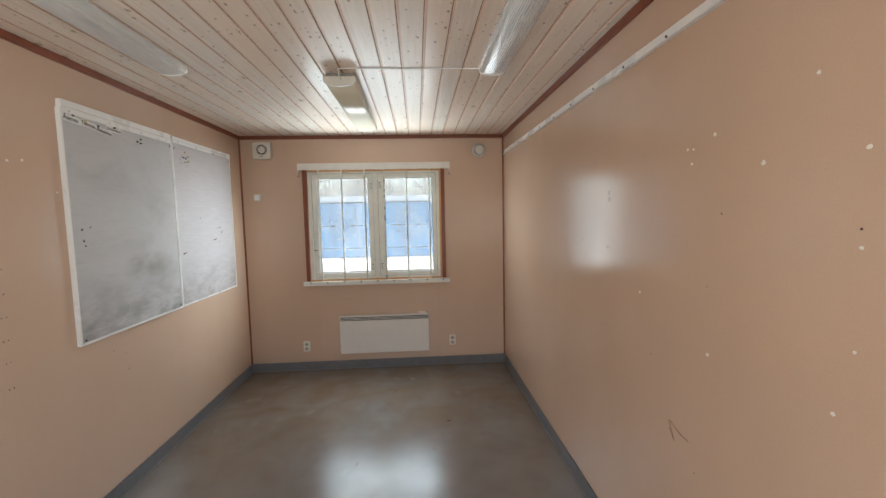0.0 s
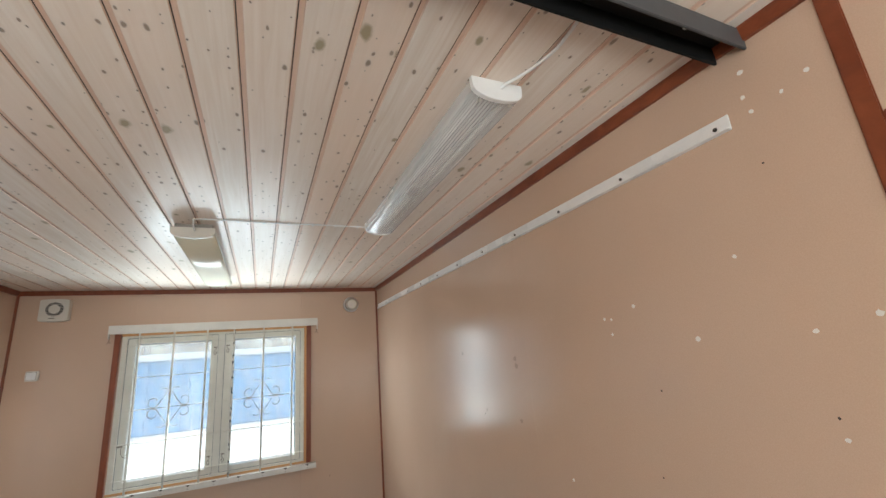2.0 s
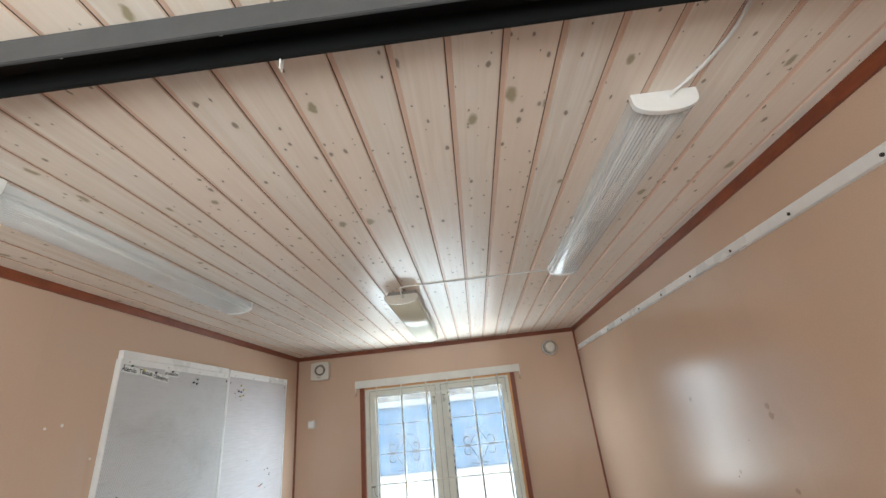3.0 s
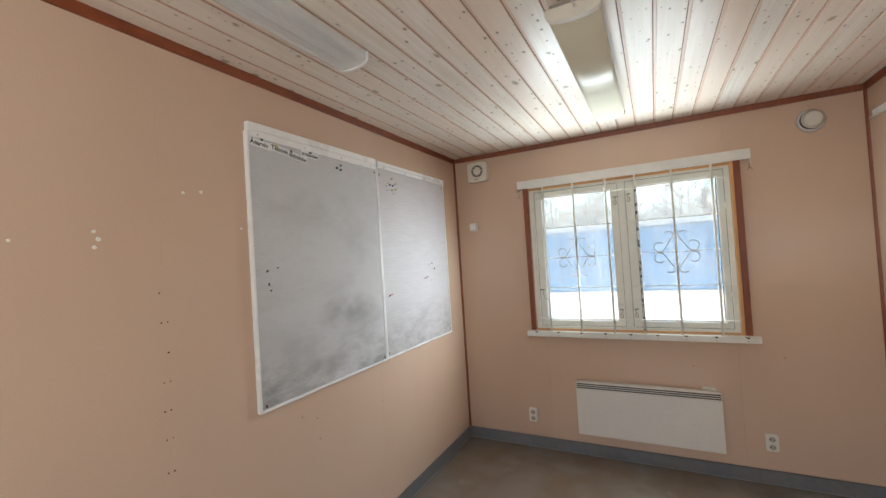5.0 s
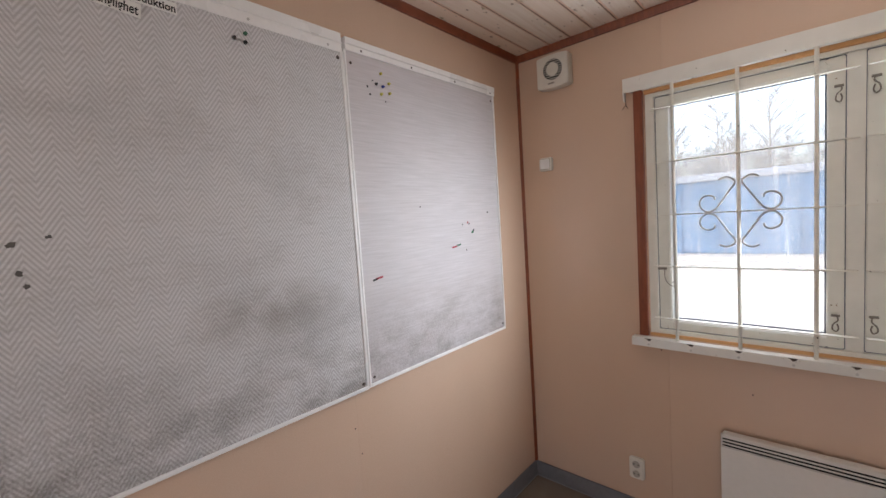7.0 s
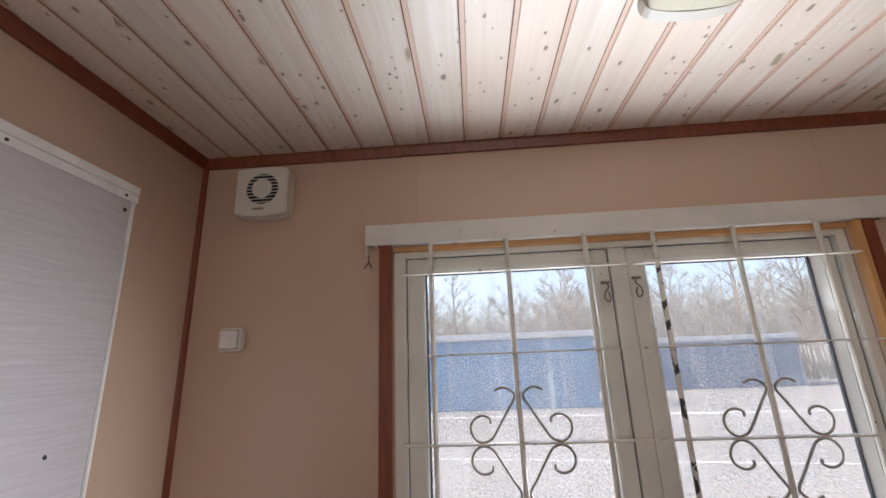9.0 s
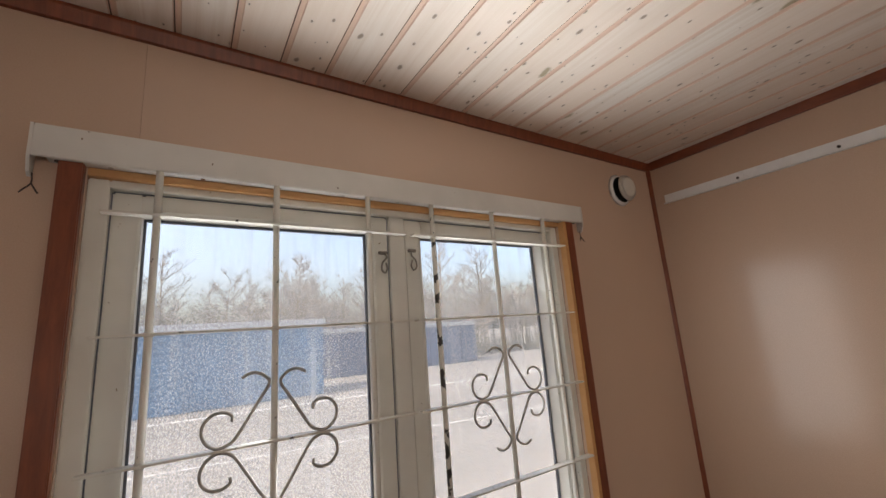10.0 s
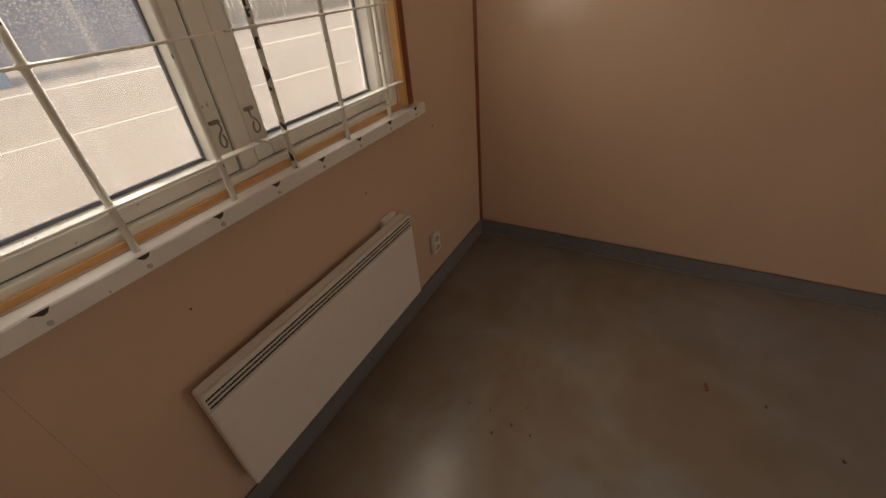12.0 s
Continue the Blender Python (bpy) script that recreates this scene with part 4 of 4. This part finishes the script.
for yy, zz, r, mm in ((3.200, 1.985, 0.004, INK), (3.225, 2.01, 0.003, INK), (3.21, 1.96, 0.004, INK), (3.28, 1.945, 0.003, INK),
                      (3.680, 1.476, 0.004, INK), (3.718, 1.484, 0.005, RED), (3.728, 1.478, 0.004, INK), (3.750, 1.438, 0.007, GREEN), (3.758, 1.447, 0.005, INK), (3.875, 1.525, 0.004, INK), (3.70, 1.36, 0.003, INK), (3.42, 1.56, 0.003, INK)):
    part("spot", dot_bm("x", BX, yy, zz, r, 0.001, 9, 0.5, rng), mm, marks)
for y0, y1, zz, mm in ((3.600, 3.634, 1.380, RED), (3.632, 3.662, 1.386, GREEN), (3.160, 3.182, 1.304, INK), (3.172, 3.205, 1.308, RED)):
    part("dash", flat([(y0, zz - 0.004), (y1, zz), (y1, zz + 0.007), (y0, zz + 0.003)], "x", BX, 0.001), mm, marks)

smudge = tagged(new("rub_marks"), "dark rubbed marks on the herringbone board", "marks")
smudge.location = (BX, 2.4, 1.5)
bpy.context.view_layer.update()
SMUDGE = simple("soot_smudge", (0.10, 0.095, 0.09), 0.7, grain=0.4)
for yy, zz, r in ((2.297, 1.508, 0.007), (2.35, 1.52, 0.005), (2.302, 1.450, 0.006), (2.310, 1.425, 0.005)):
    part("smudge", dot_bm("x", BX, yy, zz, r, 0.0006, 10, 0.9, rng), SMUDGE, smudge)

# ---- rail on the east wall ----
rail = thing("wall_rail", (XR, 2.55, 2.14), "long white painted metal angle rail on the wall", "rail")
RZ = 2.136
def sloped(bm):
    for v in bm.verts:
        v.co.z += (v.co.y - 2.57) * 0.0034
    return bm


part("plate", sloped(box((XR - 0.004, 0.941, RZ), (XR, 4.192, RZ + 0.037), 0.001)), WHITE, rail)
part("lip", sloped(box((XR - 0.018, 0.941, RZ - 0.003), (XR, 4.192, RZ), 0.001)), WHITE, rail)
yy = 0.975
while yy < 4.18:
    part("screw", sloped(cyl((XR - 0.004, yy, RZ + 0.014), (XR - 0.007, yy, RZ + 0.014), 0.005, 10)), RUST, rail)
    yy += 0.293

# ---- ceiling lamps ----
def arc_profile(x0, x1, top, side, drop, n=12):
    mid, hw = (x0 + x1) / 2, (x1 - x0) / 2
    return [(x0, top)] + [(mid - hw * math.cos(math.pi * i / n), top - side - drop * math.sin(math.pi * i / n) ** 0.8) for i in range(n + 1)] + [(x1, top)]


def ribbed_profile(x0, x1, top, side, drop, n=44):
    """Like arc_profile, with prismatic ribs along the lamp."""
    mid, hw = (x0 + x1) / 2, (x1 - x0) / 2
    low = []
    for i in range(n + 1):
        a = math.pi * i / n
        low.append((mid - hw * math.cos(a), top - side - (drop + (0.0012 if i % 2 else -0.0012)) * math.sin(a) ** 0.6))
    return [(x0, top)] + low + [(x1, top)]


def strip_lamp(x0, x1, y0, y1, label):
    lamp = thing("ceiling_lamp", ((x0 + x1) / 2, (y0 + y1) / 2, H), label, "ceiling lamp", "strip lamps")
    mid = (x0 + x1) / 2
    part("tray", box((x0 + 0.004, y0 + 0.01, H - 0.012), (x1 - 0.004, y1 - 0.01, H - 0.0005), 0.002), WHITE, lamp)
    part("gear_channel", box((mid - 0.022, y0 + 0.03, H - 0.034), (mid + 0.022, y1 - 0.03, H - 0.0125), 0.003), WHITE, lamp, "white gear channel")
    part("tube", cyl((mid - 0.036, y0 + 0.04, H - 0.030), (mid - 0.036, y1 - 0.04, H - 0.030), 0.008, 12), PAPER, lamp, "unlit white glass tube")
    part("tube", cyl((mid + 0.036, y0 + 0.04, H - 0.030), (mid + 0.036, y1 - 0.04, H - 0.030), 0.008, 12), PAPER, lamp, "unlit white glass tube")
    cover = part("cover", extrude_profile(ribbed_profile(x0, x1, H - 0.004, 0.018, 0.030), "y", y0 + 0.012, y1 - 0.012), CLEAR, lamp, "clear ribbed plastic cover")
    for ya, yb in ((y0, y0 + 0.013), (y1 - 0.013, y1)):
        cap = part("end_cap", extrude_profile(arc_profile(x0 - 0.002, x1 + 0.002, H - 0.0005, 0.021, 0.036), "y", ya, yb), WHITE, lamp)
    for s in (-1, 1):
        part("screw", cyl((mid + s * 0.045, y0 + 0.022, H - 0.046), (mid + s * 0.045, y0 + 0.022, H - 0.053), 0.005, 10), SCREW, lamp)
    part("label_patch", box((mid - 0.02, y0 + 0.62, H - 0.0355), (mid + 0.02, y0 + 0.70, H - 0.0343)), simple("grey_type_label", (0.30, 0.30, 0.30), 0.5), lamp, "grey type label")
    return lamp


strip_lamp(0.522, 0.667, 1.200, 2.388, "long unlit strip lamp with a clear ribbed cover")
strip_lamp(-1.150, -1.002, 1.200, 2.400, "unlit clear-covered strip lamp on the ceiling near the notice boards")

clamp = thing("ceiling_lamp", (-0.215, 3.07, H), "off-white strip lamp with a yellowed opaque cover near the window", "ceiling lamp", "strip lamps")
LX0, LX1, LY0, LY1 = -0.332, -0.155, 2.488, 3.730
part("tray", box((LX0 + 0.012, LY0 + 0.02, H - 0.022), (LX1 - 0.012, LY1 - 0.02, H - 0.0005), 0.003), simple("lamp_back", (0.30, 0.28, 0.25), 0.5), clamp)
part("rim", box((LX0, LY0 + 0.004, H - 0.040), (LX1, LY1 - 0.004, H - 0.022), 0.006), PLASTIC, clamp)
part("cover", extrude_profile(arc_profile(LX0 + 0.006, LX1 - 0.006, H - 0.036, 0.014, 0.022), "y", LY0 + 0.02, LY1 - 0.02, True, True), DIFFUSER, clamp, "yellowed ribbed cover")
for ya, yb in ((LY0, LY0 + 0.022), (LY1 - 0.022, LY1)):
    part("end_cap", extrude_profile(arc_profile(LX0, LX1, H - 0.024, 0.020, 0.030), "y", ya, yb), PLASTIC, clamp)

# surface wiring
def cable(points, r, label):
    c = thing("cable", points[0], label, "cable", "surface cables")
    part("wire", tube(points, r, 8, 6), WHITE, c)
    return c


cz = H - 0.004
c = cable([(0.606, 1.202, cz - 0.016), (0.612, 1.19, cz - 0.010), (0.635, 1.16, cz - 0.004), (0.654, 1.12, cz), (0.667, 1.05, cz), (0.660, 0.975, cz), (0.656, 0.936, cz)], 0.0042, "white round cable from the lamp to the steel channel")
c = cable([(-1.085, 1.202, cz - 0.016), (-1.095, 1.18, cz - 0.008), (-1.105, 1.10, cz), (-1.103, 1.00, cz), (-1.103, 0.936, cz)], 0.0042, "white round cable from the lamp to the steel channel")
c = cable([(-0.235, 2.489, H - 0.040), (-0.235, 2.452, H - 0.038), (-0.235, 2.432, H - 0.016), (-0.225, 2.428, cz), (-0.10, 2.424, cz), (0.10, 2.428, cz), (0.30, 2.424, cz), (0.52, 2.424, cz), (0.578, 2.418, cz), (0.590, 2.388, cz - 0.006)], 0.0035, "thin white cable clipped across the ceiling boards")
for xx in (-0.06, 0.05, 0.16, 0.27, 0.38, 0.49):
    part("clip", box((xx - 0.006, 2.417, H - 0.010), (xx + 0.006, 2.433, H), 0.001), WHITE, c)

# ---- small marks on the walls ----
def wall_spots(name, label, places, axis, at, mat, r, thick):
    o = tagged(new(name), label, "marks")
    o.location = (at, places[0][0], places[0][1]) if axis == "x" else (places[0][0], at, places[0][1])
    bpy.context.view_layer.update()
    g = random.Random(len(name))
    for u, v in places:
        part("spot", dot_bm(axis, at, u, v, r * (0.7 + 0.6 * g.random()), thick, 9, 0.5, g), mat, o)


wall_spots("filler_spots", "white filler over old screw holes in the wall board",
           [(0.900, 1.658), (0.800, 1.681), (0.902, 1.459), (0.802, 1.473), (0.903, 1.244), (0.812, 1.219), (0.938, 1.095), (1.143, 1.659), (1.317, 1.764), (1.409, 1.735), (1.437, 1.739),
            (1.317, 1.094), (1.704, 1.219), (1.010, 1.837), (1.415, 1.69), (0.784, 2.171), (0.833, 2.155), (0.903, 2.187), (0.895, 2.146), (0.894, 2.247)], "x", XR - 0.001, FILLER, 0.0055, 0.001)
wall_spots("screw_holes", "small dark screw holes in the wall board",
           [(1.329, 1.306), (1.619, 0.993), (0.905, 1.497), (0.902, 2.022), (0.755, 1.13), (0.755, 0.80), (0.755, 1.45), (1.28, 1.53), (2.146, 1.516), (2.290, 1.381), (1.36, 0.68)], "x", XR - 0.0006, RUST, 0.0022, 0.0006)
wall_spots("filler_spots", "white filler dabs on the wall beside the notice board",
           [(1.976, 1.809), (2.041, 1.818), (2.199, 1.688), (1.301, 1.739), (1.329, 1.737), (1.529, 1.635), (1.710, 1.663), (1.72, 1.64), (1.71, 1.615)], "x", XL, FILLER, 0.006, 0.001)
wall_spots("nail_heads", "small dark nail heads along the board joint",
           [(1.884, 1.360), (1.904, 1.360), (1.882, 1.46), (1.902, 1.257), (1.884, 1.16), (1.904, 1.16), (1.882, 1.064), (1.902, 1.064), (1.884, 0.970), (1.904, 0.970), (1.884, 0.86), (1.904, 0.86), (2.55, 0.79), (2.56, 0.69), (2.46, 0.83),
            (3.05, 0.80), (3.07, 0.70)], "x", XL, RUST, 0.0026, 0.0006)
wall_spots("screw_holes", "small dark holes in the window wall", [(-0.53, 0.72), (-0.86, 0.85), (0.60, 0.78), (0.12, 0.70)], "y", YF - 0.0006, RUST, 0.003, 0.0006)
wall_spots("dull_patches", "dull brown rubbed patches on the glossy wall board", [(2.483, 1.667), (1.974, 1.599), (1.984, 1.379), (1.978, 1.63), (2.27, 1.40)], "x", XR - 0.0005, simple("dull_rub", (0.40, 0.27, 0.19), 0.7), 0.011, 0.0005)
wall_spots("panel_nicks", "dark nicks and torn spots in the grey board", [(0.37, 1.60), (0.44, 1.28), (0.32, 1.64), (0.32, 1.00), (0.38, 0.80), (0.50, 1.00)], "x", XR + 0.0634, RUST, 0.005, 0.0006)
wall_spots("screw_holes", "small dark holes beside the mending plate", [(0.674, 1.802), (0.674, 1.783), (0.680, 1.797)], "x", XR + 0.0634, RUST, 0.0022, 0.0006)
wall_spots("panel_holes", "small dark holes in the grey board", [(0.504, 1.683), (0.550, 1.671), (0.506, 1.294), (0.549, 1.170), (0.651, 0.977)], "x", XR + 0.0634, RUST, 0.0018, 0.0006)
scuffs = thing("panel_scuffs", (XR + 0.064, 0.6, 1.3), "short dark scuff lines across the grey board", "marks")
for y0, z0, y1, z1 in ((0.664, 1.506, 0.640, 1.504), (0.500, 1.497, 0.480, 1.496), (0.560, 1.669, 0.540, 1.674), (0.460, 1.183, 0.442, 1.178), (0.612, 1.016, 0.590, 1.008)):
    part("scuff", tube([(XR + 0.0636, y0, z0), (XR + 0.0636, (y0 + y1) / 2, (z0 + z1) / 2 + 0.0004), (XR + 0.0636, y1, z1)], 0.0009, 5, 2), PENCIL, scuffs)
flap = thing("torn_flap", (XR + 0.064, 0.495, 1.187), "small torn flap of pale facing curling off the grey board", "torn paper")
part("flap", extrude_profile([(XR + 0.0636, 1.199), (XR + 0.0600, 1.190), (XR + 0.0570, 1.184), (XR + 0.0580, 1.183), (XR + 0.0590, 1.187), (XR + 0.0640, 1.197)], "y", 0.490, 0.502), PLASTIC, flap)
arrow = thing("pencil_mark", (XR, 1.44, 0.75), "small brown pencilled arrow on the wall", "marks")
part("line", tube([(XR - 0.0004, 1.497, 0.762), (XR - 0.0004, 1.467, 0.731), (XR - 0.0004, 1.500, 0.79)], 0.0011, 5, 1), PENCIL, arrow)
part("line", tube([(XR - 0.0004, 1.492, 0.792), (XR - 0.0004, 1.44, 0.772), (XR - 0.0004, 1.392, 0.768)], 0.0011, 5, 1), PENCIL, arrow)

# ---- scraps on the floor ----
scrap = thing("floor_scrap", (0.366, 3.074, 0), "reddish-brown wood chip on the vinyl floor", "debris")
part("chip", extrude_profile([(0.352, 3.066), (0.380, 3.070), (0.383, 3.082), (0.366, 3.079), (0.350, 3.078)], "z", 0.0005, 0.006), BROWNBIT, scrap)
rng = random.Random(3)
for xx, yy in ((-0.042, 3.738), (-0.046, 3.814), (-0.065, 3.649), (-0.075, 3.58), (0.242, 2.718), (0.627, 3.865), (-0.12, 3.70), (0.02, 3.62), (0.25, 2.35), (-0.25, 2.6), (0.36, 2.9)):
    r = 0.003 + 0.004 * rng.random()
    g = thing("grit", (xx, yy, 0), "dark crumb of dirt on the vinyl floor", "debris", "floor grit")
    part("crumb", extrude_profile([(xx + r * (0.6 + 0.8 * rng.random()) * math.cos(k * 1.2566), yy + r * (0.5 + 0.6 * rng.random()) * math.sin(k * 1.2566)) for k in range(5)], "z", 0.0004, 0.003), RUST, g)

# ---- outdoors ----
GZ = -0.55
structure("ground", box((-1500, -1500, GZ - 0.5), (1500, 1500, GZ)), GROUND, "pale dusty gravel yard reaching to the woods", "ground")
for name, y0, y1, tilt in (("road_line", 12.95, 13.04, -0.14), ("road_edge_line", 19.4, 19.7, -0.06)):
    bm = bmesh.new()
    vs = [bm.verts.new(v) for v in ((-40, y0 - 40 * tilt, GZ + 0.005), (40, y0 + 40 * tilt, GZ + 0.005), (40, y1 + 40 * tilt, GZ + 0.005), (-40, y1 - 40 * tilt, GZ + 0.005))]
    bm.faces.new(vs)
    structure(name, bm, ROADPAINT, "worn pale line across the yard", "road")


def shed(name, x0, x1, y0, y1, h, mat, label):
    s = thing(name, ((x0 + x1) / 2, y0, GZ), label, "shed", kind="")
    body = part("body", box((x0, y0, GZ), (x1, y1, GZ + h), 0.05), mat, s)
    part("roof", box((x0 - 0.15, y0 - 0.15, GZ + h), (x1 + 0.15, y1 + 0.15, GZ + h + 0.28), 0.04), ROOFING, s, "pale sheet roof")
    n = max(3, int((x1 - x0) / 1.2))
    for i in range(n + 1):
        xx = x0 + (x1 - x0) * i / n
        part("post", box((xx - 0.05, y0 - 0.06, GZ), (xx + 0.05, y0 - 0.005, GZ + h - 0.02), 0.01), mat, s)
    return s


shed("storage_container", -20.0, -8.2, 22.0, 25.0, 2.9, BLUE, "blue storage container with a pale roof in the yard")
shed("storage_container", -8.0, 4.4, 21.5, 24.5, 2.9, BLUE, "blue storage container with a pale roof in the yard")
# the next two containers carry their shade in a darker blue
shed("storage_container", 4.8, 17.5, 28, 31, 2.6, SHADEDBLUE, "blue storage container, its shaded side put into a dark colour, with a pale roof in the yard")
shed("storage_container", -46, -21, 30, 33, 2.8, SHADEDBLUE, "blue storage container, its shaded side put into a dark colour, with a pale roof in the yard")

# bare woods behind the yard, far off
rng = random.Random(21)
verts, faces = [], []
def limb(a, b, r0, r1):
    n = len(verts)
    d = (b - a).normalized()
    u = d.orthogonal().normalized()
    w = d.cross(u)
    for q, r in ((a, r0), (b, r1)):
        for k in range(3):
            verts.append(q + r * (math.cos(k * 2.0944) * u + math.sin(k * 2.0944) * w))
    for k in range(3):
        faces.append((n + k, n + (k + 1) % 3, n + 3 + (k + 1) % 3, n + 3 + k))


def bare_tree(x, y, h):
    base = Vector((x, y, GZ))
    top = base + Vector((rng.uniform(-0.6, 0.6), rng.uniform(-0.4, 0.4), h))
    limb(base, top, 0.016 * h, 0.01)
    for i in range(int(12 + h)):
        f = 0.18 + 0.80 * rng.random()
        a = base.lerp(top, f)
        ang = rng.uniform(0, 6.283)
        ln = h * 0.36 * (1.08 - f) * rng.uniform(0.6, 1.2) + 0.35
        b = a + Vector((math.cos(ang) * ln * 0.8, math.sin(ang) * ln * 0.8, ln * rng.uniform(0.5, 1.0)))
        limb(a, b, 0.004 * h, 0.008)
        for j in range(5):
            c = a.lerp(b, rng.uniform(0.3, 1.0))
            ang2 = ang + rng.uniform(-1.4, 1.4)
            l2 = ln * rng.uniform(0.25, 0.5)
            d = c + Vector((math.cos(ang2) * l2, math.sin(ang2) * l2, l2 * rng.uniform(0.2, 1.1)))
            limb(c, d, 0.022, 0.008)
            for k in range(2):
                e = c.lerp(d, rng.uniform(0.4, 1.0))
                limb(e, e + Vector((rng.uniform(-0.4, 0.4), rng.uniform(-0.4, 0.4), rng.uniform(0.1, 0.6))), 0.014, 0.006)


for i in range(430):
    x = rng.uniform(-75, 95)
    bare_tree(x, rng.uniform(36, 62), rng.uniform(5.5, 9.5) if rng.random() < 0.8 else rng.uniform(9, 12.5))
me = bpy.data.meshes.new("bare_woods")
me.from_pydata([tuple(v) for v in verts], [], faces)
me.materials.append(TWIGS)
tagged(new("bare_woods", me), "bare grey-brown deciduous woods behind the yard", "woods", "", "stuff")

# low scrub along the edge of the yard
verts, faces = [], []
for i in range(5000):
    x, y = rng.uniform(-75, 95), rng.uniform(32, 36)
    a = Vector((x, y, GZ))
    b = a + Vector((rng.uniform(-0.5, 0.5), rng.uniform(-0.4, 0.4), rng.uniform(0.5, 2.3)))
    limb(a, b, 0.05, 0.015)
me = bpy.data.meshes.new("scrub")
me.from_pydata([tuple(v) for v in verts], [], faces)
me.materials.append(SHRUB)
tagged(new("scrub", me), "dense dry brown scrub at the edge of the yard", "scrub", "", "stuff")
